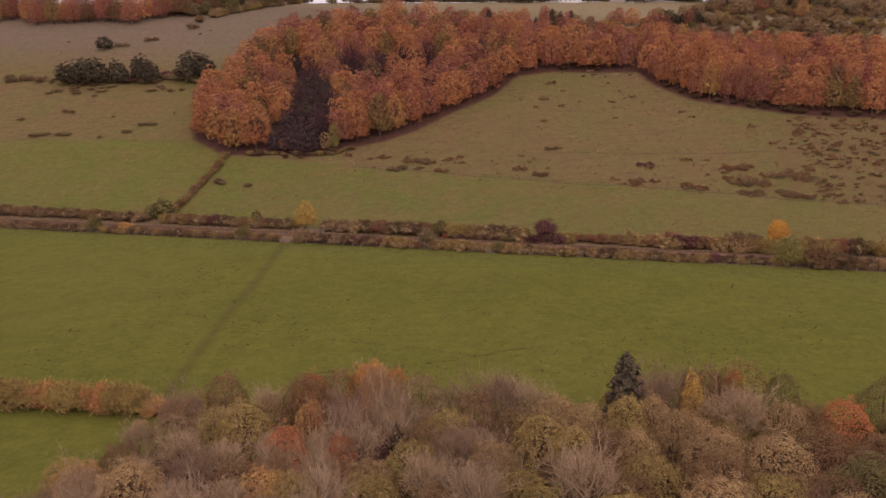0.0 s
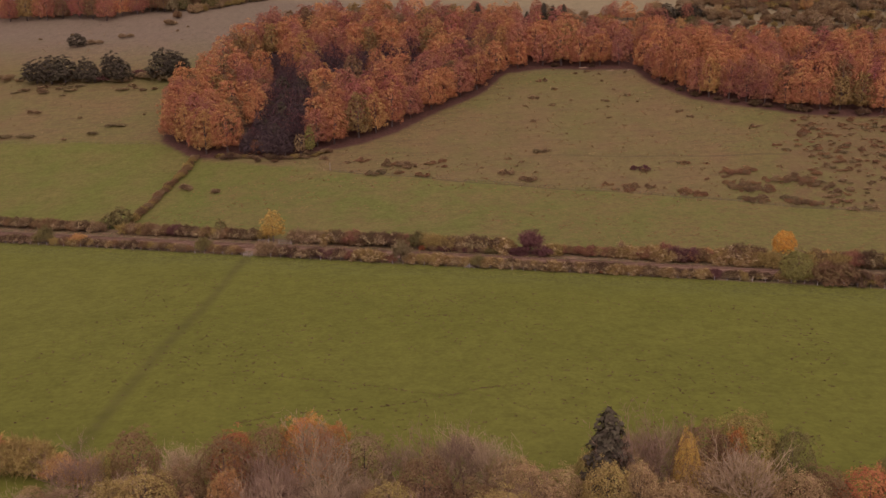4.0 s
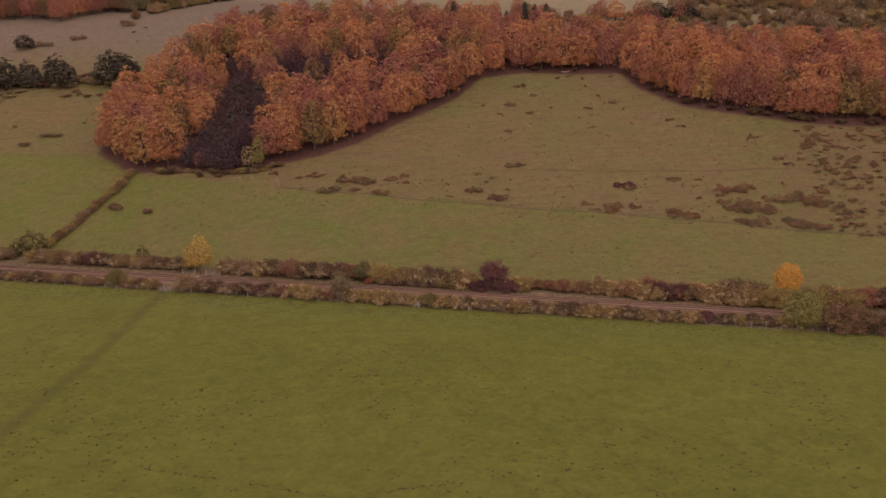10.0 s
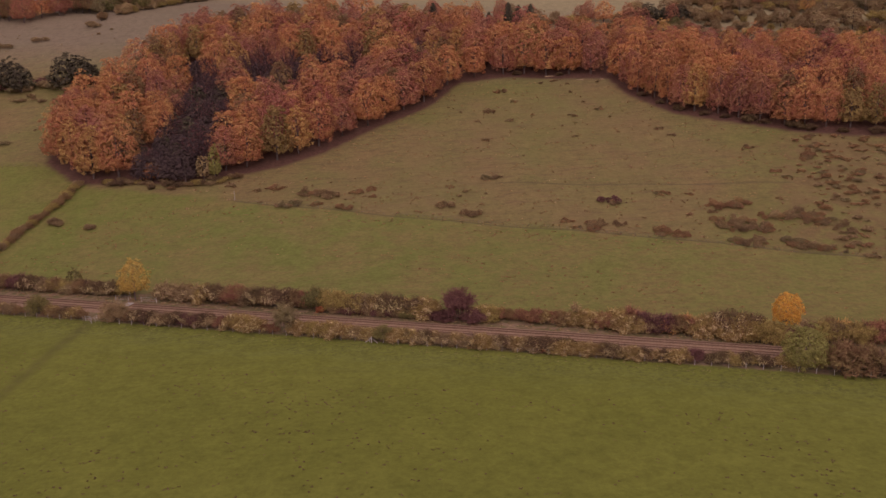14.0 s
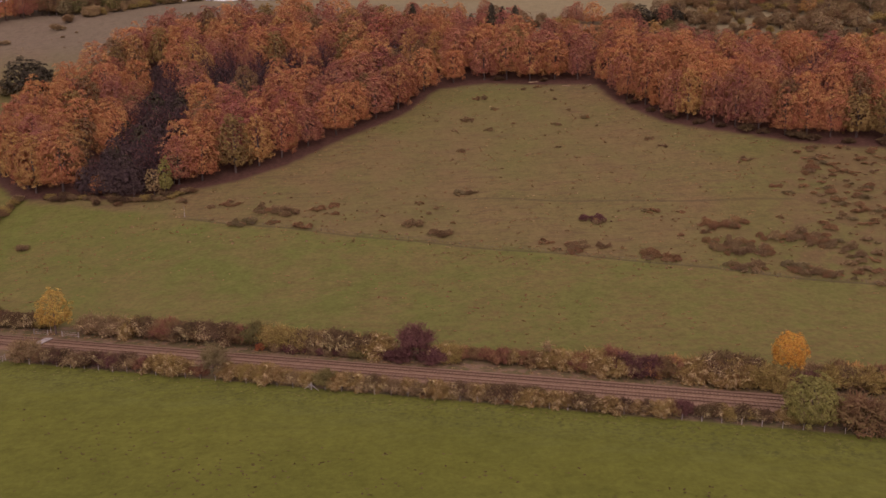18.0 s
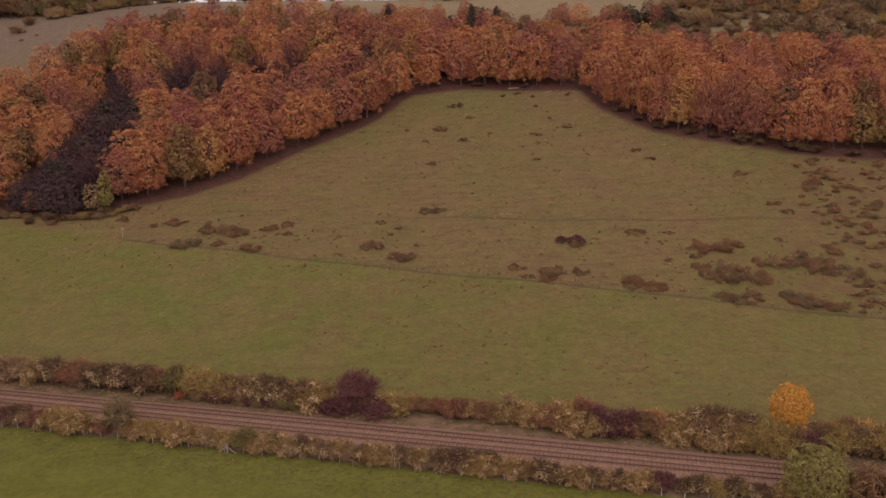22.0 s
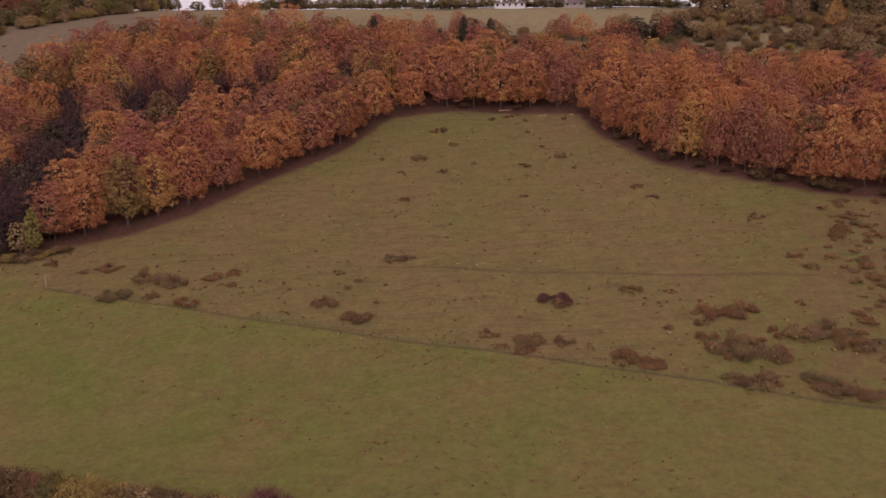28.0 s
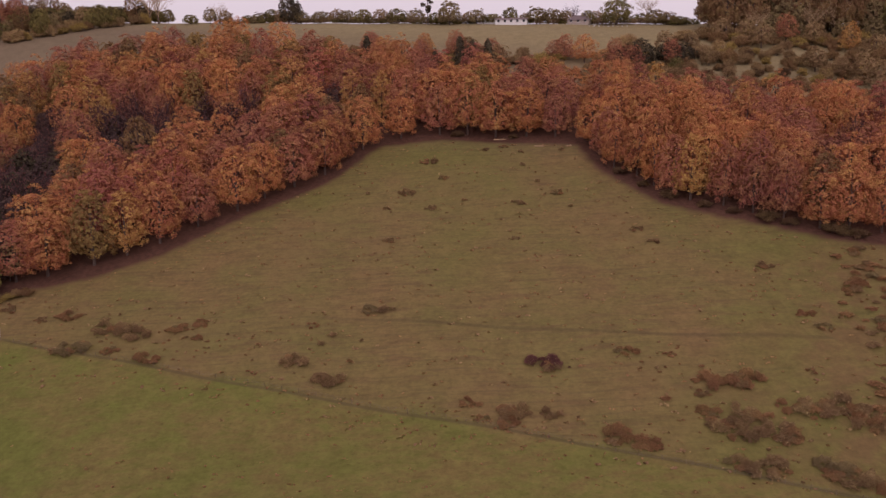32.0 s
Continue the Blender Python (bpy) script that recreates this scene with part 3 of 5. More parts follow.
def bush(name, label, leaf, radius=2.0, high=2.6, count=750, size=0.26, seed=1, seeds=0, group="", category="bush", lump=.27, stems=True):
    """A thicket: uneven masses of sprays on arching stems, some hung with drifts of pale seed heads."""
    rng = np.random.default_rng(seed)
    t = thing(name, label, category, group)
    lobes = []
    for i in range(26):
        a, d = i * 2.4 + rng.uniform(-.4, .4), radius * math.sqrt(i / 26) * .9
        r = radius * lump * rng.uniform(.55, 1.3)
        h = high * rng.uniform(.42, 1.0) * (1 - .35 * (d / radius) ** 2)
        lobes.append((math.cos(a) * d, math.sin(a) * d, max(h - r, r * .35), r))
    shoots = strands(rng, lobes, count // 3, high * .28, .04, .6)
    skin = crown(rng, lobes, count, size, 1.0, 0.55)
    tint = rng.uniform(0, 1, len(skin) + len(shoots))
    me = spray_mesh("foliage", np.concatenate([skin, shoots]), tint)
    me.materials.append(M_LEAF[leaf])
    new("foliage", me).parent = t
    verts, faces = [], []
    for x, y, z, r in lobes[::2] if stems else ():
        tube(verts, faces, [Vector((x * .25, y * .25, -.2)), Vector((x * .6, y * .6, z * .7)), Vector((x, y, z + r * .6))], [.05, .04, .015], 3)
    if stems:
        link_mesh("stemwork", verts, faces, M_BARK, t)["kind"] = "stuff"
    if seeds:
        hung = [lobes[k] for k in rng.permutation(len(lobes))[:15]]
        me = spray_mesh("seed_fluff", strands(rng, hung, seeds, .58, .052, .02), rng.uniform(0, 1, seeds))
        me.materials.append(M_LEAF["seed"])
        tagged(new("seed_fluff", me), "pale strings of fluffy seed heads", kind="stuff").parent = t
    return t


def strands(rng, lobes, count, length, width, rise):
    """Long thin bent strips that spring from the skin of the masses."""
    arr = np.array(lobes)
    L = arr[rng.choice(len(arr), count)]
    d = rng.normal(0, 1, (count, 3))
    d[:, 2] = np.abs(d[:, 2]) * .9
    d /= np.linalg.norm(d, axis=1)[:, None]
    p = L[:, :3] + d * L[:, 3:4] * rng.uniform(.85, 1.12, (count, 1))
    way = np.cross(d, rng.normal(0, 1, (count, 3))) * .8 + d * rise + rng.normal(0, .25, (count, 3))
    way[:, 2] += rise - .2
    way /= np.linalg.norm(way, axis=1)[:, None]
    ln = length * rng.uniform(.6, 1.4, (count, 1))
    side = np.cross(d, way)
    side /= np.linalg.norm(side, axis=1)[:, None] + 1e-9
    w = width * rng.uniform(.6, 1.4, (count, 1))
    q = np.empty((count, 4, 3))
    mid = p + way * ln * .5 + d * ln * .10
    q[:, 0], q[:, 2] = p, p + way * ln - np.array((0, 0, .12)) * ln
    q[:, 1], q[:, 3] = mid - side * w, mid + side * w
    return q


def plant(ob, m):
    """A copy that stands at m in its own size, whatever the scale of the first one."""
    c = copy_thing(ob, m)
    c.matrix_basis = m
    return c


def scatter(protos, u, v, s=1.0, sz=None, turn=None, label=""):
    """A copy of one of the prototypes at (u, v). The first use of each prototype is the prototype itself."""
    p = protos[random.randrange(len(protos))] if isinstance(protos, list) else protos
    m = spot(u, v, s, turn, sz=sz)
    if not p.get("used"):
        p["used"] = 1
        p.matrix_basis = m
        return p
    c = plant(p, m)
    if label:
        c["label"] = label
    return c


def inside(u, v, poly):
    hit = False
    for (a, b), (c, d) in zip(poly, poly[1:] + poly[:1]):
        if (b > v) != (d > v) and u < (c - a) * (v - b) / (d - b) + a:
            hit = not hit
    return hit


def edge_gap(u, v, poly):
    """Distance from (u, v) to the outline, in numpy arrays."""
    best = np.full(np.shape(u), 1e9)
    for (a, b), (c, d) in zip(poly, poly[1:] + poly[:1]):
        t = np.clip(((u - a) * (c - a) + (v - b) * (d - b)) / ((c - a) ** 2 + (d - b) ** 2), 0, 1)
        best = np.minimum(best, np.hypot(u - a - t * (c - a), v - b - t * (d - b)))
    return best


# ---- outlines of the woods, in (u, v) ----
BEECH = [(-158, 96), (-135, 81), (-106, 83), (-82, 90), (-64, 102), (-54, 113), (-46, 127), (-37, 140), (-25, 158), (-19, 180), (-2, 185),
         (42, 186), (50, 172), (68, 154.5), (88, 147.5), (107, 141.5), (145, 137.5), (185, 136), (185, 208), (126, 215), (86, 221), (40, 231), (-40, 245),
         (-60, 256), (-135, 256), (-170, 242), (-182, 196), (-178, 140)]
GAP = [(-115, 82), (-87, 86), (-89, 97), (-94, 112), (-100, 128), (-107, 141), (-115, 152), (-125, 168), (-133, 166), (-128, 150), (-122, 134), (-117, 116), (-115, 100)]
BAND = [(-126, 160), (-98, 160), (-76, 163), (-60, 176), (-64, 192), (-88, 188), (-118, 180)]
GAPS = [GAP, BAND, [(-50, 196), (-42, 192), (-38, 202), (-47, 206)], [(112, 176), (122, 173), (125, 181), (114, 184)], [(-146, 176), (-136, 172), (-130, 184), (-142, 190)]]
COPSE = [(-23, -147), (-18, -143), (-12, -140), (4, -133), (28, -131), (40, -135), (46, -124), (66, -121), (74, -130), (90, -128), (125, -126), (125, -192), (-27, -192), (-25, -168)]

# ---- ground ----
def ground_sheet():
    us = np.concatenate([np.arange(-4000, -460, 400.), np.arange(-460, -270, 8.), np.arange(-270, 170, 2.5), np.arange(170, 420, 8.), np.arange(420, 4001, 400.)])
    vs = np.concatenate([np.arange(-4000, -260, 300.), np.arange(-260, -20, 4.), np.arange(-20, 20, 1.), np.arange(20, 250, 2.5), np.arange(250, 460, 5.), np.arange(460, 4001, 300.)])
    U, V = np.meshgrid(us, vs)
    Z = slope_z(U, V) - np.maximum(0, np.hypot(U, V) - 700) * .012
    X, Y = P0[0] + U * CU + V * SU, P0[1] - U * SU + V * CU
    co = np.stack([X, Y, Z], -1).reshape(-1, 3)
    nu, nv = len(us), len(vs)
    i = (np.arange(nv - 1)[:, None] * nu + np.arange(nu - 1)[None, :]).reshape(-1)
    quads = np.stack([i, i + 1, i + nu + 1, i + nu], 1)
    me = bpy.data.meshes.new("ground")
    me.vertices.add(len(co))
    me.vertices.foreach_set("co", co.reshape(-1).astype(np.float32))
    me.loops.add(len(quads) * 4)
    me.loops.foreach_set("vertex_index", quads.reshape(-1).astype(np.int32))
    me.polygons.add(len(quads))
    me.polygons.foreach_set("loop_start", (np.arange(len(quads)) * 4).astype(np.int32))
    me.update(calc_edges=True)
    me.polygons.foreach_set("use_smooth", np.ones(len(quads), dtype=bool))
    uu, vv = U.reshape(-1), V.reshape(-1)
    # litter inside the outlines; the fringe outside the beeches is painted shade
    litter_shade = np.zeros(len(uu))
    for poly, reach in ((BEECH, .5), (COPSE, .5)):
        gap = edge_gap(uu, vv, poly)
        ins = np.zeros(len(uu), dtype=bool)
        for (a, b), (c, d) in zip(poly, poly[1:] + poly[:1]):
            if b != d:
                ins ^= ((b > vv) != (d > vv)) & (uu < (c - a) * (vv - b) / (d - b) + a)
        litter_shade = np.maximum(litter_shade, np.where(ins, np.clip(.6 + gap / 6.0, 0, 1), np.clip(.45 - gap / 9.0, 0, 1) if poly is BEECH else 0.0))
    me.attributes.new("litter", 'FLOAT', 'POINT').data.foreach_set("value", litter_shade.astype(np.float32))
    me.materials.append(M_GROUND)
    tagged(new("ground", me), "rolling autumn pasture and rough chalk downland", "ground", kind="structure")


ground_sheet()

# ---- prototypes of the woods ----
def beech(label, leaf, radius, high, count, seed, size=.175, low=.7, name="beech_tree", clumps=130):
    return broadleaf(name, label, "tree", leaf, radius, low, high, int(count * 1.3), size, seed, clumps, "beech wood", lump=.17, wild=.28, core=.16, depth=.85)


BEECHES = [beech("tall domed beech tree in orange autumn leaf", "orange", 6.9, 18.5, 6400, 11, clumps=150),
           beech("tall domed beech tree in orange autumn leaf", "orange", 6.2, 18, 5800, 12),
           beech("broad beech tree in dark russet autumn leaf", "russet", 6.7, 18, 6000, 13, clumps=140),
           beech("broad beech tree in dark russet autumn leaf", "russet", 6.0, 17.5, 5400, 14, clumps=115),
           beech("beech tree turning gold among orange ones", "gold", 5.6, 18, 5000, 15, clumps=110),
           beech("half-bare brown-leaved oak inside the wood", "brown", 5.6, 16.5, 3900, 16, .2, .9, "oak_tree", 100),
           beech("dull olive oak still partly green", "dull", 5.5, 17, 4500, 17, .2, .9, "oak_tree", 105),
           beech("beech tree in deep red-brown autumn leaf", "rust", 6.2, 18, 5600, 18)]
BARE_DARK = [bare_tree("bare_tree", "leafless dark purplish tree in a gap of the wood", M_BARK_PLUM, 11, 21, "plum", 260, group="dark gap"),
             bare_tree("bare_tree", "leafless dark purplish tree in a gap of the wood", M_BARK_PLUM, 13, 22, "plum", 220, group="dark gap")]
GLOOM = [broadleaf("thorn_tree", "dark leafless thorn tree with dense purplish twigs", "tree", "dusk", 4.0, .3, 9.5, 2600, .17, 23, 70, "dark gap", r0=.2),
         broadleaf("thorn_tree", "dark leafless thorn tree with dense purplish twigs", "tree", "dusk", 3.4, .3, 8.0, 2200, .17, 24, 60, "dark gap", r0=.2)] + BARE_DARK
EVEN = (26, 26, 20, 14, 5, 2, 2, 9)
WEIGHTS = (18, 17, 20, 14, 6, 10, 6, 9)


def clear_of(a, b, holes, room):
    return not any(inside(a, b, h) or edge_gap(np.array([a]), np.array([b]), h)[0] < (2.4 if h is GAP else room) for h in holes)


def wood(poly, step, protos, weights, holes=(), inset=3.6, room=2.2):
    us, vs = [p[0] for p in poly], [p[1] for p in poly]
    v, row = min(vs), 0
    while v < max(vs):
        u = min(us) + (step / 2 if row % 2 else 0)
        while u < max(us):
            a, b = u + random.uniform(-.28, .28) * step, v + random.uniform(-.28, .28) * step
            if inside(a, b, poly) and edge_gap(np.array([a]), np.array([b]), poly)[0] > inset and clear_of(a, b, holes, room):
                even = poly is BEECH and a > 35
                p = random.choices(protos, EVEN if even else weights)[0]
                s = random.uniform(.66, .92) if even else random.uniform(.70, 1.1)
                high = random.uniform(.88, 1.06) if even else (s + .04) * random.uniform(.9, 1.12)
                if poly is BEECH and b > 190:
                    high = random.uniform(.92, 1.08) if a < 10 else random.uniform(.80, .94)
                scatter(p, a, b, s, high)
            u += step * (.76 if poly is BEECH and u > 35 else 1.0)
        v += step * .85
        row += 1


def wood_front(line, gap, depth, protos, weights, holes):
    """A row of trees just inside the outline of the wood."""
    left = 0.0
    for (a, b), (c, d) in zip(line, line[1:]):
        ln = math.hypot(c - a, d - b)
        nu, nv = -(d - b) / ln, (c - a) / ln
        while left < ln:
            into = depth + random.uniform(-.8, 1.6)
            u, v = a + (c - a) * left / ln + nu * into, b + (d - b) * left / ln + nv * into
            if clear_of(u, v, holes, 2.0):
                s = random.uniform(.62, .86) if u > 35 else random.uniform(.78, 1.06)
                scatter(random.choices(protos, weights)[0], u, v, s, random.uniform(.80, 1.0) if u > 35 else s * random.uniform(.94, 1.14))
            left += gap * random.uniform(.85, 1.15) * (.76 if u > 35 else 1.0)
        left -= ln


wood_front(BEECH[-1:] + BEECH[:18], 9.8, 4.8, BEECHES, (27, 24, 18, 12, 9, 0, 3, 8), GAPS[:1])
wood(BEECH, 9.8, BEECHES, WEIGHTS, GAPS, 10.0, 4.4)
wood(GAP, 4.6, GLOOM, (4, 4, 1, 1), (), 0)
for hole in GAPS[1:]:
    wood(hole, 6.0, GLOOM, (3, 3, 1, 2), (), 0)
for k, u, v, s in ((4, -116, 176, .75), (0, -83, 172, .72), (1, -69, 170, .72), (4, -125, 161, .42), (2, -100, 183, .7), (0, -74, 186, .7), (4, -148, 172, .4)):
    scatter(BEECHES[k], u, v, s, s * 1.1)
wood([(-430, 258), (-396, 257), (-346, 252), (-301, 250), (-264, 270), (-250, 300), (-262, 315), (-300, 285), (-346, 285), (-430, 290)], 10.0, BEECHES, (9, 8, 20, 18, 3, 24, 12, 14), (), 2.0)

# ---- railway ----
def box(bm, x0, x1, y0, y1, z0, z1):
    vs = [bm.verts.new((x, y, z)) for z in (z0, z1) for x, y in ((x0, y0), (x1, y0), (x1, y1), (x0, y1))]
    for f in ((3, 2, 1, 0), (4, 5, 6, 7), (0, 1, 5, 4), (1, 2, 6, 5), (2, 3, 7, 6), (3, 0, 4, 7)):
        bm.faces.new([vs[i] for i in f])


def rail_z(u):
    return 5.0 - .006 * u


def along(section, u0, u1, step, v0, dz, name, material, parent=None, label=""):
    """A profile of (v, z) points swept along the line."""
    us = np.arange(u0, u1 + .1, step)
    verts, faces, k = [], [], len(section)
    for u in us:
        for v, z in section:
            x, y = W(u, v0 + v)
            verts.append((x, y, rail_z(u) + dz + z))
    for i in range(len(us) - 1):
        for j in range(k - 1):
            a = i * k + j
            faces.append((a, a + k, a + k + 1, a + 1))
    return link_mesh(name, verts, faces, material, parent, label)


bed = along([(-4.9, -.15), (-4.0, .12), (-3.2, .36), (-.6, .38), (0, .32), (.6, .38), (3.2, .36), (4.0, .12), (5.2, -.15)], -330, 300, 3, 0, 0, "ballast_bed", M_BALLAST)
tagged(bed, "pinkish stone ballast under a double railway line", "ballast", kind="structure")
SLEEP = bmesh.new()
box(SLEEP, -.125, .125, -1.28, 1.28, -.1, .06)
SLEEP_ME = bpy.data.meshes.new("sleeper")
SLEEP.to_mesh(SLEEP_ME)
SLEEP.free()
SLEEP_ME.materials.append(M_SLEEPER)
for v0 in (-1.72, 1.72):
    track = thing("railway_track", "double-rail running line of rusty rails on pale sleepers", "railway track", "running lines")
    for g in (-.7525, .7525):
        along([(-.11, .03), (-.03, .07), (-.02, .17), (-.036, .185), (-.036, .21), (.036, .21), (.036, .185), (.02, .17), (.03, .07), (.11, .03)],
              -330, 300, 6, v0 + g, .36, "rail", M_RAIL, track, "brown rusty steel rail")
    verts, faces = [], []
    for i in range(-462, 420):
        u = i * .65
        x, y = W(u, v0)
        if -150 <= i < 145:
            ob = new("sleeper", SLEEP_ME)
            ob.parent = track
            ob.matrix_basis = Matrix.Translation((x, y, rail_z(u) + .38)) @ Matrix.Rotation(-ANG, 4, 'Z')
        else:
            b0 = len(verts)
            for a in (-.125, .125):
                for b in (-1.28, 1.28):
                    p = W(u + a, v0 + b)
                    verts += [(p[0], p[1], rail_z(u) + .28), (p[0], p[1], rail_z(u) + .44)]
            faces += [tuple(b0 + q for q in f) for f in ((1, 3, 7, 5), (0, 1, 5, 4), (2, 6, 7, 3), (0, 2, 3, 1), (4, 5, 7, 6))]
    tagged(link_mesh("sleeper_run", verts, faces, M_SLEEPER, track), kind="stuff")


# ---- fences ----
def fence(name, label, line, spacing, high, r, wires, timber=None):
    f = thing(name, label, "fence")
    verts, faces = [], []
    tube(verts, faces, [Vector((0, 0, -.3)), Vector((0, 0, high * .6)), Vector((.01, 0, high))], [r, r * .96, r * .85], 6)
    me = bpy.data.meshes.new("post")
    me.from_pydata(verts, [], faces)
    me.materials.append(timber or M_POST)
    pts = []
    for (a, b), (c, d) in zip(line, line[1:]):
        k = max(1, int(math.hypot(c - a, d - b) / spacing))
        pts += [(a + (c - a) * i / k, b + (d - b) * i / k) for i in range(k)]
    pts.append(line[-1])
    for u, v in pts:
        ob = new("post", me)
        ob.parent = f
        ob.matrix_basis = Matrix.Translation(at(u, v)) @ pose(0, 0, 0, random.uniform(-3, 3), random.uniform(-3, 3), random.uniform(0, 90)) @ Matrix.Diagonal((1, 1, random.uniform(.9, 1.12), 1))
    for w in wires:
        verts, faces = [], []
        tube(verts, faces, [at(u, v, w) for u, v in pts], [.012] * len(pts), 3)
        link_mesh("wire", verts, faces, M_WIRE, f)
    return f


fence("post_and_wire_fence", "weathered timber posts and wire along the field edge", [(-260, -10.2), (-70, -10.6), (3, -10.8), (60, -10.2), (180, -9.8)], 3.1, 1.1, .05, (.35, .7, 1.0))
fence("hill_fence", "low sagging post and wire fence across the hillside", [(-70, 73.5), (-19, 70.5), (45, 65.2), (83, 61.5), (150, 57)], 3.6, .95, .045, (.3, .6, .85), M_POST_OLD)
fence("down_fence", "thin post and wire fence below the downs", [(-330, 82), (-258, 86), (-160, 93)], 4.5, 1.0, .05, (.4, .8), M_POST_OLD)

# stile strainer post with its two struts in the field fence
st = thing("strainer_post", "stout pale strainer post with diagonal struts", "fence post")
verts, faces = [], []
tube(verts, faces, [Vector((0, 0, -.3)), Vector((0, 0, 1.5))], [.11, .10], 7)
link_mesh("post", verts, faces, M_POST, st)
for s in (-1, 1):
    verts, faces = [], []
    tube(verts, faces, [Vector((s * 1.5, -.1, 0)), Vector((0, -.05, 1.15))], [.06, .06], 6)
    link_mesh("strut", verts, faces, M_POST, st)
st.matrix_basis = spot(3.5, -10.9, 1, -14)


def crossing_gate(u, v, turn, wide=2.6):
    g = thing("crossing_gate", "pale weathered barred gate at the foot crossing", "gate", "foot crossing")
    for x in (-wide / 2, wide / 2):
        verts, faces = [], []
        tube(verts, faces, [Vector((x, 0, -.3)), Vector((x, 0, 1.35))], [.07, .07], 7)
        link_mesh("post", verts, faces, M_POST, g)
    for z in (.3, .75, 1.2):
        verts, faces = [], []
        tube(verts, faces, [Vector((-wide / 2, 0, z)), Vector((wide / 2, 0, z))], [.028, .028], 5)
        link_mesh("bar", verts, faces, M_POST, g)
    g.matrix_basis = spot(u, v, 1, turn, dz=0)


crossing_gate(-67.5, 5.6, -14, 3.6)
crossing_gate(-60.0, 5.6, -14, 4.2)
crossing_gate(-63.8, -10.7, 76, 2.0)
crossing_gate(-65.6, -10.6, -14, 1.3)
deck = thing("crossing_deck", "pale timber foot crossing laid between the rails", "boardwalk")
for i in range(12):
    bm = bmesh.new()
    box(bm, -.9, .9, -3.2 + i * .54, -3.2 + i * .54 + .5, 0, .14)
    part("plank", bm, M_POST, deck)
deck.matrix_basis = Matrix.Translation((*W(-63.5, 0), rail_z(-63.5) + .44)) @ Matrix.Rotation(-ANG, 4, 'Z')
post = thing("marker_post", "thin pale post standing beside the crossing", "post")
verts, faces = [], []
tube(verts, faces, [Vector((0, 0, -.2)), Vector((0, 0, 2.6))], [.05, .05], 6)
link_mesh("pole", verts, faces, M_POST, post)
post.matrix_basis = spot(-66.4, 7.4, 1, 0)
pole = plant(post, spot(-71, 74.5, 1.25, 0))
pole["label"] = "tall grey pole at the end of the hill fence"

# ---- thickets beside the railway ----
G1, G2 = "railway thicket", "hill scrub"
SEEDY = [bush("clematis_thicket", "brown thicket hung with pale clematis seed heads", "thorn", 2.5, 3.6, 2400, .10, 31, 720, G1),
         bush("clematis_thicket", "olive thicket hung with pale clematis seed heads", "dull", 2.6, 3.4, 2400, .10, 32, 620, G1),
         bush("clematis_thicket", "tan thicket hung with pale clematis seed heads", "heath", 2.4, 3.2, 2300, .10, 33, 620, G1)]
B = {k: bush(nm, lab, k, 2.3, 3.4, 2800, .095, 40 + i, 0, G1) for i, (nm, k, lab) in enumerate((
    ("hawthorn_bush", "brown", "brown-leaved hedgerow bush with dense twiggy growth"), ("hazel_bush", "olive", "olive-yellow hedgerow bush with dense twiggy growth"), ("privet_bush", "green", "dark green hedgerow bush with dense twiggy growth"),
    ("dogwood_bush", "red", "red-leaved dogwood bush with dense twiggy growth"), ("purple_shrub", "plum", "dark purple-leaved bush with dense twiggy growth"), ("elder_bush", "tan", "tan autumn bush with dense twiggy growth"),
    ("maple_bush", "gold", "golden hedgerow bush with dense twiggy growth"), ("spindle_bush", "scarlet", "small scarlet bush with dense twiggy growth"), ("thorn_bush", "thorn", "dark brown hedgerow bush with dense twiggy growth"), ("bramble_thicket", "heath", "purplish leafless bush with dense twiggy growth")))}


def row(u0, u1, v, high, kinds, gap=2.6):
    u = u0
    while u < u1:
        k = random.choice(kinds)
        s = high / 3.1 * random.uniform(.9, 1.12)
        p = SEEDY[int(k)] if k.isdigit() else B[k]
        scatter(p, u + random.uniform(-.5, .5), v + random.uniform(-.6, .6), s * random.uniform(.9, 1.1), s)
        if v > 0 and random.random() < .5:
            scatter(SEEDY[random.randrange(3)] if k.isdigit() else p, u + gap * .5, v + (1.6 if v > 0 else 1.0), s * .85, s * .8)
        u += gap * random.uniform(.75, 1.1) * min(1.15, max(.8, high / 3.4))


# uphill side, from the far left to the right
row(-260, -128, 9.5, 3.2, ["0", "0", "2", "brown", "heath"], 3.2)
row(-121, -103, 9.5, 3.2, ["0", "2", "brown", "olive"], 2.2)
row(-99, -69, 9.3, 3.0, ["0", "0", "brown", "2", "olive"], 2.2)
row(-57, -41, 9.5, 4.0, ["0", "0", "1", "brown", "2"], 2.0)
row(-40, -36, 9.6, 3.8, ["red", "brown"], 2.0)
row(-36, -21, 9.5, 3.6, ["0", "0", "2", "brown", "0"], 2.0)
row(-13.5, -7, 9.6, 4.3, ["olive", "1", "olive"], 2.0)
row(-6.5, 12, 9.6, 3.8, ["0", "1", "1", "2", "0"], 2.0)
row(-12, 14, 7.4, 1.7, ["plum", "heath", "green", "plum"], 2.2)
row(22.5, 26, 9.8, 3.2, ["1", "olive"], 1.8)
row(27, 35, 11, 2.2, ["red", "brown", "0"], 2.2)
row(35, 43, 10.8, 2.7, ["red", "1", "red", "brown"], 1.9)
row(43.5, 49, 10.4, 2.9, ["1", "0", "olive"], 1.9)
row(49.5, 54.5, 10.8, 3.4, ["red", "red", "1"], 1.9)
row(54.5, 59, 8.8, 2.9, ["1", "1"], 1.9)
row(59.5, 65, 9.8, 3.6, ["plum", "1", "2"], 1.9)
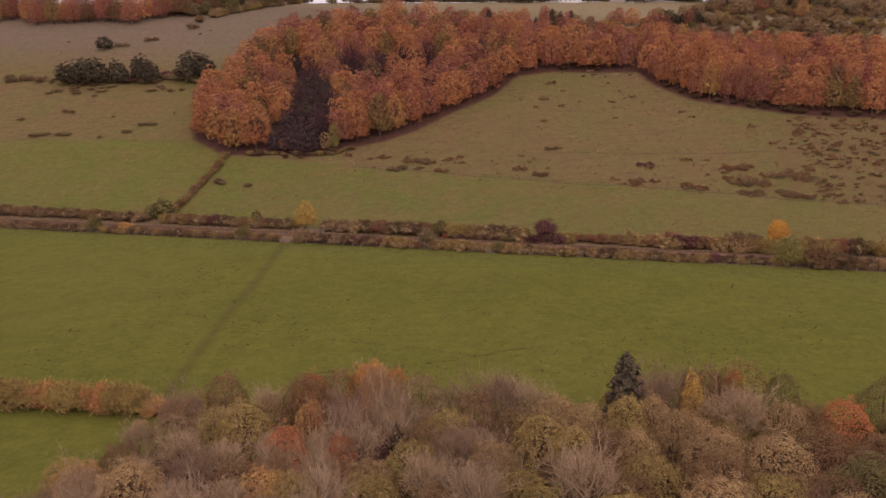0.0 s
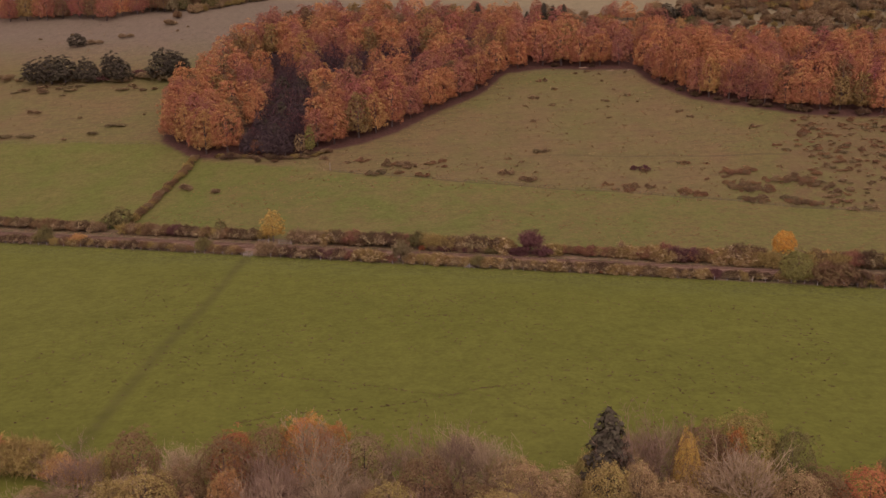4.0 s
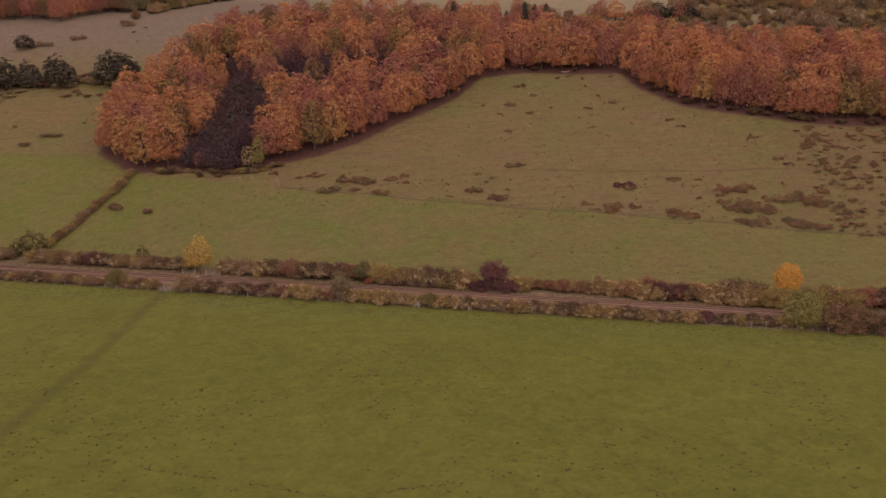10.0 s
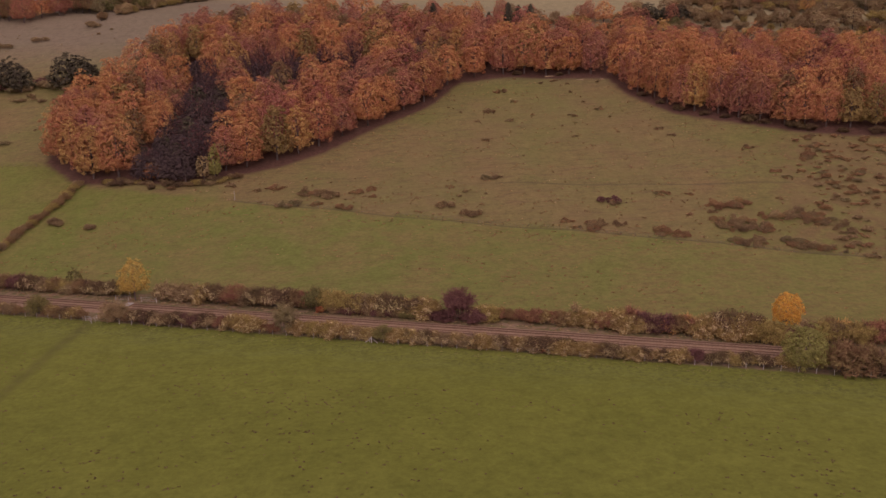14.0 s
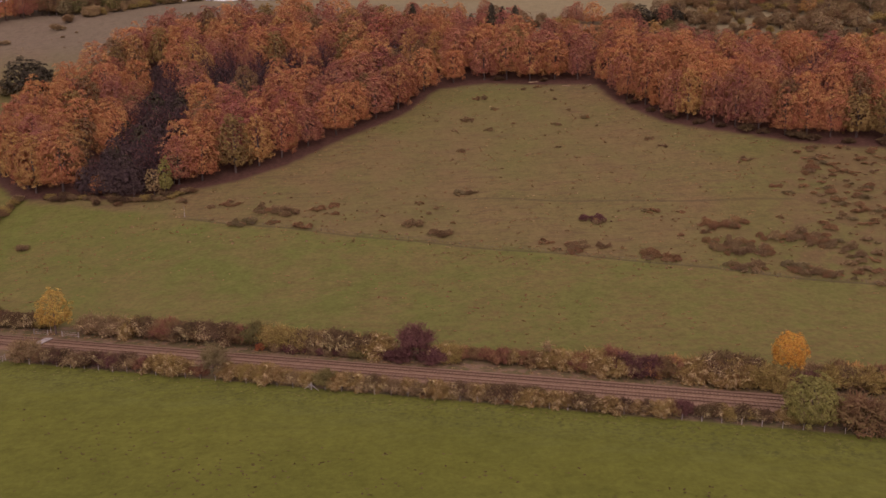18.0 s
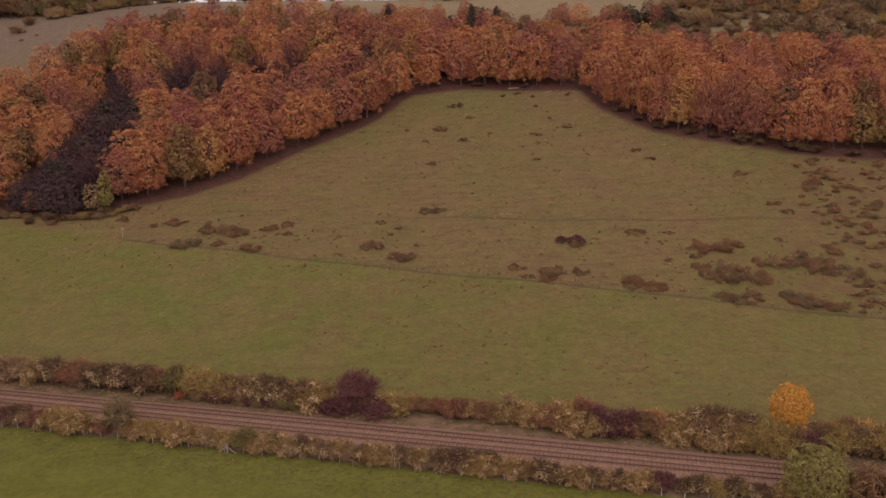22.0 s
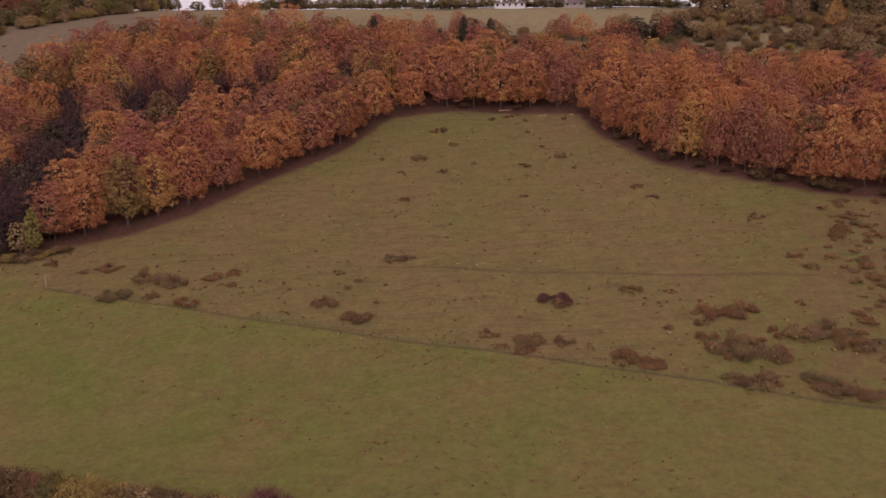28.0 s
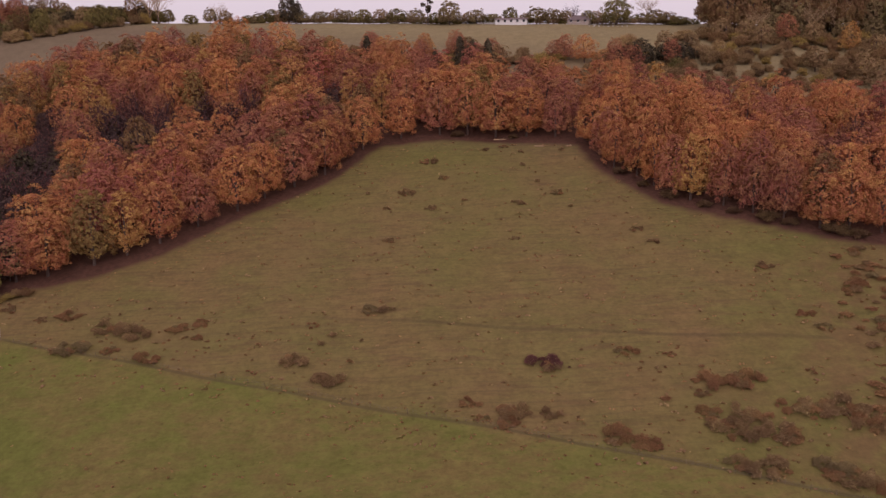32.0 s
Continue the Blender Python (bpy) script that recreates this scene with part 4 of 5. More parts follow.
row(65, 71, 10.4, 3.1, ["red", "gold", "brown"], 1.9)
row(71, 77, 9.6, 3.6, ["1", "0"], 1.9)
row(76, 83, 11.0, 4.4, ["brown", "0", "1"], 1.9)
row(77, 88, 8.6, 3.9, ["1", "1", "olive", "1"], 1.9)
row(87, 94, 9.6, 2.8, ["plum", "plum"], 1.9)
row(94, 104, 11, 3.8, ["thorn", "1", "brown", "olive"], 2.0)
row(104, 200, 12, 4.0, ["thorn", "brown", "0", "red", "olive"], 3.0)
for k, u, v, s, sz in (("plum", -101, 9.3, 1.2, 1.15), ("green", -17, 9.6, 1.35, 1.5), ("red", -20, 10.4, 1.1, 1.2), ("scarlet", -15.3, 6.9, .42, .5), ("brown", -38, 9.8, 1.25, 1.25),
                       ("red", 57.5, 12.4, 1.1, 1.3), ("gold", 68.5, 12, .9, 1.15), ("gold", 100.5, 13, 1.0, 1.35), ("brown", 98, 13, 1.2, 1.3), ("heath", 93, 12, 1.2, 1.2)):
    scatter(B[k], u, v, s, sz)
PURPLE = bush("purple_bush", "large rounded dark purple-leaved bush beside the track", "plum", 3.4, 6.6, 5600, .125, 61, 0, G1)
scatter(PURPLE, 18.0, 9.4, 1.02, 1.06)
scatter(B["plum"], 22.0, 8.0, 1.45, .85)
scatter(B["plum"], 14.6, 8.0, 1.3, .65)
SAPLING = bush("sapling", "thin pale tan sapling standing above the hedge", "tan", 1.0, 5.0, 420, .14, 62, 0, G1)
scatter(SAPLING, 44.3, 11.6)
# field side
row(-260, -142, -8.6, 2.3, ["0", "brown", "heath", "2"], 3.2)
row(-134, -84, -8.7, 2.1, ["0", "brown", "heath", "olive", "1"], 2.2)
row(-78, -67, -8.6, 2.2, ["0", "1", "brown"], 2.2)
row(-56, -35, -8.6, 2.6, ["0", "2", "plum", "brown", "0"], 2.0)
row(-35, -30, -8.2, 2.3, ["plum", "red", "heath"], 1.9)
row(-30, -23.5, -8.6, 2.9, ["1", "1", "olive"], 1.9)
row(-23, -19.5, -8.6, 2.0, ["plum", "red"], 1.9)
row(-14.5, -3, -8.6, 2.8, ["1", "olive", "1"], 1.9)
row(-3, 3.5, -8.6, 2.4, ["1", "1", "2"], 1.9)
row(8, 37, -8.6, 2.5, ["1", "1", "0", "1", "2"], 1.9)
row(37, 46, -7.8, 2.3, ["plum", "heath", "0"], 1.9)
row(38, 69, -8.8, 2.3, ["1", "0", "0", "1", "2"], 1.9)
row(68.5, 71, -8.2, 2.3, ["plum"], 1.9)
row(73, 87, -7.8, 2.0, ["1", "olive", "0"], 2.0)
row(107, 190, -7.6, 3.0, ["tan", "brown", "0", "olive"], 3.0)
for k, u, v, s, sz in (("heath", -60, -8.6, 1.3, 1.3), ("green", -81, -8, 1.1, 1.3), ("gold", -126, -6.8, 1.2, 1.1), ("green", -138, -8, 1.3, 1.6), ("green", 5.3, -8.6, 1.05, .95), ("scarlet", 39.6, -9.0, .42, .5),
                       ("brown", 96.5, -7.6, 1.8, 1.75), ("brown", 101, -7.2, 1.6, 1.6), ("thorn", 105, -7.6, 1.4, 1.3)):
    scatter(B[k], u, v, s, sz)
TALL = bush("tall_shrub", "tall upright tan-leaved shrub at the lineside", "drab", 2.3, 6.6, 3000, .135, 63, 0, G1)
scatter(TALL, -17.2, -8.2, 1.0, 1.0)
GREENB = broadleaf("sallow_tree", "round yellow-green sallow tree at the field edge", "tree", "sallow", 4.2, .2, 8.4, 6800, .13, 64, 170, r0=.2, lump=.15, core=.45, depth=.92)
GREENB.matrix_basis = spot(90.2, -7.0, 1.0, 30)
AMBER = broadleaf("maple_tree", "small bright orange field maple above the hedge", "tree", "amber", 3.5, 2.6, 10.2, 5600, .115, 65, 150, r0=.16, lump=.15, wild=.14, middle=.45, core=.4, depth=.92)
AMBER.matrix_basis = spot(89.4, 12.5, .86, 10, sz=.95)
YEL = broadleaf("maple_tree", "small yellow maple beside the foot crossing", "tree", "lemon", 3.7, 2.0, 11.6, 4600, .12, 66, 120, r0=.2, lump=.17, core=.35, depth=.9)
YEL.matrix_basis = spot(-64.4, 6.6, .93, 10)
SMALL = broadleaf("hawthorn_tree", "small dark green hawthorn at the hedge", "tree", "green", 1.9, .4, 5.2, 1500, .15, 67, 50, r0=.12)
SMALL.matrix_basis = spot(-86, 12.5, 1.0, 10)
plant(SMALL, spot(-125, 15, 1.9, 50, sz=1.35))
plant(SMALL, spot(-129, 13.5, 1.4, 150, sz=1.0))

# ---- hedge that climbs to the wood ----
for i in range(26):
    v = 17 + i * 2.5
    s = random.uniform(.55, .85)
    scatter(B[random.choice(["brown", "heath", "brown", "olive"])], -123.5 - i * .37 + random.uniform(-.5, .5), v, s, s * .9)
for u, v, s in ((-122, 52, .9), (-120, 51, .7), (-108, 50, .75)):
    scatter(B["heath"], u, v, s, s * .7)

# ---- foot of the wood beside the dark gap ----
PALEG = broadleaf("birch_tree", "slim yellow-green birch at the edge of the wood", "tree", "sallow", 2.1, .8, 11, 2200, .17, 71, 62, r0=.14)
PALEG.matrix_basis = spot(-84.5, 87.5, .95, 20, sz=1.15)
GREYT = broadleaf("willow_tree", "grey-tan willow at the edge of the wood", "tree", "tan", 2.4, .6, 9, 1500, .17, 72, 58, r0=.14)
GREYT.matrix_basis = spot(-88.5, 87)
plant(GREYT, spot(-86, 95, 1.15, 40))
plant(BEECHES[0], spot(-108, 86, .42, 40, sz=.34))["label"] = "low rusty orange bushy tree before the dark gap"
for i in range(34):
    u = -124 + i * 1.4
    scatter(B[random.choice(["heath", "brown", "thorn", "heath", "olive"])], u, 82.5 + random.uniform(-2, 2) + max(0, u + 95) * .35 + random.uniform(-1.5, 1), random.uniform(.5, .9), random.uniform(.35, .6))
YEW = [broadleaf("yew_tree", "dense dark evergreen yew tree", "tree", "yew", 4.2, .2, 9.5, 3200, .21, 73, 80, "dark evergreens", r0=.3),
       broadleaf("yew_tree", "dense dark evergreen yew tree", "tree", "yew", 3.6, .2, 8.0, 2800, .21, 74, 70, "dark evergreens", r0=.3)]
for u, v, s, sz in ((-118, 97, .9, .9), (-104, 96, .8, .9), (-112, 102, 1, 1), (-101, 108, 1, 1), (-103, 124, 1, 1.2), (-108, 112, 1.1, 1.2), (-116, 116, 1, 1.2), (-113, 128, 1.1, 1.3), (-119, 140, 1, 1.3), (-110, 143, 1, 1.2), (-116, 154, 1, 1.3)):
    scatter(YEW, u, v, s, sz)

for u, v, s in ((56, 170.5, .5), (63, 164, .42), (70, 158, .6), (79, 154, .5), (86, 151.5, .45), (94, 148.5, .7), (99, 147, .5), (109, 144.5, .75), (114, 143.5, .6), (124, 142, .5), (135, 141, .7), (4, 189, .5), (22, 189.5, .4)):
    scatter(B["thorn"], u, v, s * 1.7, s * 1.1, label="low dark bush under the edge of the wood")

# ---- scrub on the hill ----
SCRUB = [bush("bramble_clump", "low purplish-brown bramble clump on the hillside", "bramble", 2.0, 2.5, 1000, .11, 81, 0, G2, lump=.23, stems=False),
         bush("bracken_clump", "low rusty bracken clump on the hillside", "bracken", 2.0, 2.2, 1000, .11, 82, 0, G2, lump=.21, stems=False),
         bush("clematis_clump", "low bramble clump with pale clematis seed heads", "bramble", 2.0, 2.5, 950, .11, 83, 150, G2, lump=.23, stems=False),
         bush("dogwood_clump", "small rusty red dogwood clump on the hillside", "bracken", 1.8, 2.0, 800, .11, 84, 0, G2, lump=.21, stems=False),
         bush("olive_bramble", "low drab olive bramble clump on the hillside", "drab", 2.0, 2.1, 950, .11, 85, 0, G2, lump=.21, stems=False),
         bush("blackberry_clump", "dark purple blackberry clump with a pale bare patch", "plum", 2.0, 2.4, 1000, .11, 86, 24, G2, lump=.24, stems=False),
         bush("briar_clump", "low brown briar clump on the hillside", "heath", 2.0, 2.3, 950, .11, 87, 0, G2, lump=.22, stems=False),
         bush("fern_clump", "low tawny clump of dying ferns on the hillside", "fern", 2.0, 1.9, 950, .11, 88, 0, G2, lump=.2, stems=False)]
SMALLER = (7, 1, 4, 6, 7)


def clump(u, v, w, k):
    """An uneven patch of scrub about w across: one piece where it is small, else several that overlap."""
    if w < 2.6:
        s = w / 5.0
        scatter(SCRUB[k], u, v, s, s * random.uniform(.7, .95))
        return
    for i in range(4 + int(w * 1.1)):
        a, d = i * 2.4 + random.uniform(-.5, .5), w * .48 * math.sqrt(random.random())
        s = w / 4.4 * random.uniform(.2, .46) * min(1, 7 / w)
        scatter(SCRUB[k if random.random() < .72 else random.choice(SMALLER)], u + math.cos(a) * d, v + math.sin(a) * d * .6, s, min(.95, s * random.uniform(.85, 1.3)))
    for i in range(int(w * .5)):  # stragglers at its edge
        s = random.uniform(.1, .22)
        scatter(SCRUB[random.choice((k, 7, 6))], u + random.gauss(0, w * .55), v + random.gauss(0, w * .33), s, s)


for u, v, w, k in ((-76.8, 84, 3.8, 0), (-66.6, 82, 2.9, 0), (-60.8, 84.7, 5.1, 1), (-48.1, 81.3, 7.2, 0), (-41.4, 80, 8.1, 0), (-51.5, 73.2, 8.8, 4), (-42.7, 74, 4.6, 3), (-32.7, 72.6, 5.4, 1), (-32.6, 84, 5.3, 1),
                   (-28.5, 86.8, 4, 1), (-26.3, 81.6, 3.3, 1), (-8.7, 72.9, 2.6, 1), (-1.1, 76.9, 6.2, 0), (8, 72.9, 6.7, 0), (9.9, 79.4, 2.1, 3), (1.9, 83.5, 2.2, 0), (-2.5, 89.3, 2.8, 1), (3.2, 86.9, 2.5, 0),
                   (9.9, 86.3, 1.5, 0), (8.8, 97, 5.8, 4), (12.9, 97.8, 1.8, 0), (2, 127, 3.2, 0), (48.5, 85, 7.5, 5), (37, 71, 4.2, 1), (40.5, 67, 3.2, 3), (45.5, 70, 6.5, 0), (45, 66.5, 5.2, 1), (51.8, 70.5, 4.3, 0)):
    clump(u, v, w, k)
for u, v, w, k in ((65, 66.4, 8, 1), (69.8, 65.5, 5, 1), (80.4, 73, 5.5, 0), (84, 72, 8, 0), (89, 73, 8.5, 2), (86, 77, 7, 0), (92, 72, 5, 1), (88, 64, 8, 2), (83.8, 64, 5, 0), (79, 76, 5, 1), (97.2, 79.6, 7, 2), (102, 81, 7.5, 2),
                   (105.5, 77.5, 7.5, 0), (93, 80, 5, 1), (101, 64.5, 8.5, 0), (98, 66.5, 6, 4), (106, 63, 5, 1), (91.8, 127.8, 4.4, 0), (98.6, 109.8, 4, 1), (67.4, 134, 3.1, 0), (62.4, 139.4, 3.4, 0), (78, 81.3, 3.4, 0),
                   (71.8, 78.3, 2.3, 1), (63.8, 91.6, 4.7, 1), (72.1, 92.2, 3.2, 3), (80, 85, 7, 1), (86, 86.2, 7, 1), (97.5, 90.3, 2.8, 0), (102, 105.5, 4, 4), (33.5, 131.6, 3, 0), (40, 157, 4.4, 0), (31, 150, 3.6, 0), (8, 145, 3.6, 0),
                   (-1, 152, 4.4, 0), (0, 170, 5, 0), (7, 161, 3.2, 0), (15, 180, 3, 0), (34, 163, 2.2, 0), (-4, 143, 2.6, 0), (20, 183, 3, 1), (26, 180, 2, 0), (38, 182, 2.2, 0), (45, 150, 1.8, 0), (28, 172, 2.2, 0), (16, 150, 2.2, 1), (-12, 150, 2, 0)):
    clump(u, v, w, k)
for i in range(26):  # loose sprinkles of bracken below the wood
    scatter(SCRUB[random.choice((6, 1, 7))], -26 + random.gauss(0, 7), 81 + random.gauss(0, 4), random.uniform(.12, .34), random.uniform(.12, .28))
for i in range(16):
    scatter(SCRUB[random.choice((0, 1, 3))], 68 + random.gauss(0, 5), 90 + random.gauss(0, 3), random.uniform(.12, .3), random.uniform(.12, .26))
for i in range(14):
    scatter(SCRUB[random.choice((0, 1))], -68 + random.gauss(0, 9), 84 + random.gauss(0, 3), random.uniform(.15, .4), random.uniform(.12, .3))
for i in range(330):  # mat of bracken and bramble on the open right of the slope
    v = random.uniform(59, 139)
    left = np.interp(v, (59, 75, 86, 101, 108, 121, 138), (106, 108, 107, 112, 108, 107.5, 111))
    u = left + 42 * random.random() ** 1.4 + random.gauss(0, 1.2)
    s = random.uniform(.22, .8)
    scatter(SCRUB[random.choice((1, 7, 7, 6, 3, 1, 4) if v > 85 else (6, 7, 2, 6, 0, 4))], u, v, s, s * random.uniform(.55, .95))
for u, v, w, k in ((-243, 94, 9, 4), (-238, 95, 7, 4), (-230, 96, 8, 4), (-226, 95.5, 6, 4), (-196, 100, 6.5, 4), (-193, 110, 7, 4), (-188, 110.5, 6, 4), (-246, 122, 5, 0), (-242, 122, 5, 0), (-206, 93, 3.5, 0), (-184, 124, 2.2, 0),
                   (-265, 112, 5, 0), (-215, 118, 3, 0)):
    s = w / 4.8
    scatter(SCRUB[k], u, v, s, min(s, 1.1) * .7)

# ---- downs beyond the wood: dark trees, banks of scrub ----
for u, v, s, sz in ((-271, 160, 1.9, 1.4), (-262, 160, 1.6, 1.5), (-254, 161, 1.7, 1.5), (-242, 163, 1.5, 1.45), (-237, 162, 1.0, 1.0), (-227, 165, 1.7, 1.7), (-221, 163, 1.3, 1.2), (-197, 167, 2.1, 1.6), (-191, 168, 1.5, 1.4), (-284, 214, 1.15, .8)):
    scatter(YEW, u, v, s, sz)
for i in range(34):
    u = -270 + i * 2.4
    scatter(SCRUB[random.choice((6, 4, 6, 5))], u, 166 + random.uniform(-4, 6), random.uniform(1.0, 2.2), random.uniform(.8, 2.0))
for i in range(14):
    scatter(SCRUB[random.choice((0, 4))], random.uniform(-274, -240), 151 + random.gauss(0, 3), random.uniform(.7, 1.7), random.uniform(.35, .7))
for i in range(9):
    scatter(SCRUB[0], random.uniform(-217, -196), 153 + random.gauss(0, 3), random.uniform(.7, 1.7), random.uniform(.35, .7))
for i in range(12):
    scatter(SCRUB[random.choice((0, 4))], random.uniform(-330, -276), 162 + random.uniform(-4, 5), random.uniform(.9, 1.6), random.uniform(.8, 1.4))
for u, v, s in ((-277, 218, 1.4), (-272, 219, 1.2), (-263, 229, 1.4), (-258, 230, 1.2), (-245, 252, 1.7), (-241, 251, 1.4), (-232, 240, .6), (-228, 246, .5), (-300, 232, .7), (-318, 225, .6)):
    scatter(SCRUB[0], u, v, s, s * .8)

# ---- the ridge: fields, houses and trees on the skyline ----
RIDGE = [broadleaf("ridge_tree", "rounded drab olive-brown tree on the ridge", "tree", "drab", 4.4, .6, 8.6, 2000, .25, 91, 70, "ridge trees", r0=.25),
         broadleaf("ridge_tree", "rounded dark green tree on the ridge", "tree", "green", 4.2, .4, 8.0, 1900, .25, 92, 70, "ridge trees", r0=.25),
         broadleaf("ridge_tree", "brown half-bare tree on the ridge", "tree", "heath", 4.0, .8, 9.0, 1700, .24, 93, 70, "ridge trees", r0=.25)]
OAK = broadleaf("oak_tree", "broad dark green oak standing on the ridge", "tree", "green", 6.6, .8, 12.0, 3600, .27, 94, 100, r0=.5)
OAK.matrix_basis = spot(41.5, 336)
BIRCH = [bare_tree("bare_tree", "tall leafless tree on the ridge", M_BARK_PALE, 12, 95, group="ridge trees", twigs=700),
         bare_tree("bare_tree", "leafless purplish tree on the ridge", M_BARK_PLUM, 11, 96, group="ridge trees", twigs=700)]
for u, v, k, s, sz in ((-38, 336, 0, 1.2, 1.3), (-46, 340, 1, 1.0, .7), (-25, 338, 0, 1.0, .8), (-18, 341, 1, 1.2, .6), (-10, 345, 1, .95, 1.0), (4, 340, 0, 1.2, .9), (12, 342, 0, 1.1, .8), (17, 344, 2, .9, .7),
                       (28, 341, 1, .9, .8), (32, 344, 2, .9, .7), (59, 340, 0, 1.1, .8), (64, 343, 2, 1.1, .65), (69, 338, 1, 1.0, .5), (-66, 340, 1, 1.1, .9), (-75, 342, 2, 1.1, .8), (-84, 340, 1, 1.1, .9),
                       (-93, 341, 0, 1.1, .75), (-100, 343, 2, 1.1, .8), (-57, 342, 0, 1.1, .8), (-108, 342, 0, 1.2, .7), (-136, 345, 1, 1.2, .85), (-144, 346, 0, 1.1, .6), (-30, 343, 2, 1.0, .6), (-152, 348, 1, .9, .5),
                       (-160, 338, 2, .9, .8), (-168, 336, 0, .8, .9), (-178, 333, 1, .9, .6), (52, 346, 1, 1.0, .6), (-3, 346, 2, .9, .6), (-128, 338, 2, 1, .8), (-118, 340, 0, 1, .7)):
    scatter(RIDGE[k], u, v, s, sz)
for u, v, s, k in ((55, 343, 1.0, 0), (20, 346, .8, 1), (-196, 331, 1.75, 0), (-203, 334, 1.6, 0), (-168, 345, .8, 0)):
    scatter(BIRCH[k], u, v, s)
scatter(YEW[0], -124, 338, 1.15, 1.6)
scatter(YEW[1], -121, 340, 1.0, 1.35)
PINE = thing("pine_tree", "tall open Scots pine on the skyline", "tree")
rngp = np.random.default_rng(97)
lobp = [(rngp.uniform(-1.8, 1.8), rngp.uniform(-1.8, 1.8), z, rngp.uniform(.8, 1.5)) for z in (6.5, 8, 9.5, 10.5, 11.5, 12.5, 13.5, 14.2)]
trunk_part(PINE, rngp, 14.5, .28, 2, lobp)
mep = spray_mesh("crown", crown(rngp, lobp, 600, .4))
mep.materials.append(M_LEAF["yew"])
new("crown", mep).parent = PINE
PINE.matrix_basis = spot(-49, 336)
for i in range(84):  # hedge under the skyline trees
    scatter(RIDGE[random.choice((0, 1, 2))], -165 + i * 2.9 + random.uniform(-1, 1), 339.5 + random.uniform(-1, 3), random.uniform(.45, .7), random.uniform(.2, .46))
# darker wood that closes the ridge
for i in range(76):
    u = random.uniform(80, 180)
    v = 300 + random.uniform(0, 36) + max(0, 84 - u) * 1.5 - max(0, u - 130) * .25
    scatter(random.choice([RIDGE[1], RIDGE[2], RIDGE[2], RIDGE[0], RIDGE[0], BEECHES[5], BEECHES[5], BIRCH[0]]), u, v, random.uniform(1.0, 1.4), random.uniform(1.4, 2.1))
for u, v, s, sz in ((82, 318, 1.4, 1.9), (86, 312, 1.3, 1.6), (90, 318, 1.5, 1.8), (100, 315, 1.3, 1.7)):
    scatter(RIDGE[2], u, v, s, sz)
scatter(BIRCH[0], 92, 306, 1.4)
for i in range(30):
    u = random.uniform(72, 150)
    scatter(random.choice([B["heath"], B["brown"], B["tan"], B["olive"]]), u, 288 - max(0, u - 100) * .22 + random.uniform(-5, 6), random.uniform(1, 1.8), random.uniform(.8, 1.4))
scatter(BEECHES[2], 110, 288, .62, .62, label="small rusty-orange tree below the ridge wood")
scatter(BEECHES[4], 130, 270, .62, .62, label="small yellow tree below the ridge wood")
for u, v, s, sz in ((49, 252, 1.2, .9), (57, 254, 1.3, 1.0), (66, 257, 1.1, .9), (72, 256, 1.0, .8)):
    scatter(YEW, u, v, s, sz)
for i in range(20):  # thicket behind the beeches, below the ridge field
    u = random.uniform(14, 160)
    v = 236 + random.uniform(0, 34) + (8 if u > 70 else 0)
    scatter(random.choice([B["heath"], B["brown"], B["olive"], B["heath"], B["tan"]]), u, v, random.uniform(1.2, 2.0), random.uniform(1.0, 1.8))
for i in range(18):
    u = random.uniform(-60, 20)
    scatter(random.choice([B["heath"], B["brown"], B["olive"]]), u, 250 + random.uniform(0, 12), random.uniform(1.0, 1.7), random.uniform(.8, 1.4))
MIX = [B["heath"], B["brown"], B["olive"], B["tan"], B["thorn"], RIDGE[2]]
wood([(22, 236), (60, 230), (150, 222), (175, 255), (120, 262), (76, 276), (60, 264), (36, 250)], 6.4, MIX, (6, 5, 2, 2, 2, 1.0), (), 0.0)
wood([(84, 284), (110, 270), (180, 258), (180, 304), (90, 304)], 7.0, [RIDGE[2], B["heath"], B["brown"], RIDGE[0], BIRCH[0]], (3, 4, 3, 2, 2), (), 0.0)
# conifers that stand above the beeches at the head of the clearing
FIR = [conifer("fir_tree", "dark green fir rising out of the wood", "yew", 4.2, 14, 3600, 98, group="dark evergreens"),
       conifer("fir_tree", "dark green fir rising out of the wood", "yew", 3.9, 12, 3200, 99, group="dark evergreens")]
for u, v, s in ((3, 237, 1.25), (-3, 238, 1.2), (-17, 237, 1.0), (-45, 240, 1.3), (-62, 240, .95)):
    scatter(FIR, u, v, s)
FIR[0].matrix_basis = spot(-8, 239, 1.1, 40)
for i in range(34):  # shorter mixed trees between the beeches and the ridge field
    u = random.uniform(-62, 70)
    scatter(random.choice([BEECHES[0], BEECHES[2], BEECHES[2], BEECHES[5], RIDGE[2], RIDGE[1]]), u, 250 - .05 * u + random.uniform(-3, 10), random.uniform(.5, .72), random.uniform(.42, .62))
# left flank of the skyline: dark mixed wood
wood([(-262, 272), (-246, 270), (-240, 285), (-240, 312), (-228, 328), (-200, 333), (-200, 356), (-310, 356), (-300, 300)], 7.4, [RIDGE[1], RIDGE[2], RIDGE[0], YEW[0], BEECHES[5]], (4, 3, 2, 1.5, 1), (), 1.5)
for i in range(26):
    u = -243 + i * 1.7
    v = 264 + i * 2.6 if i < 20 else 318 + (i - 20) * 2.5
    scatter(random.choice([B["olive"], B["brown"], B["tan"], B["heath"], RIDGE[1]]), u - 3 + random.uniform(-3, 3), v + random.uniform(-3, 5), random.uniform(1.0, 1.6), random.uniform(.9, 1.7))


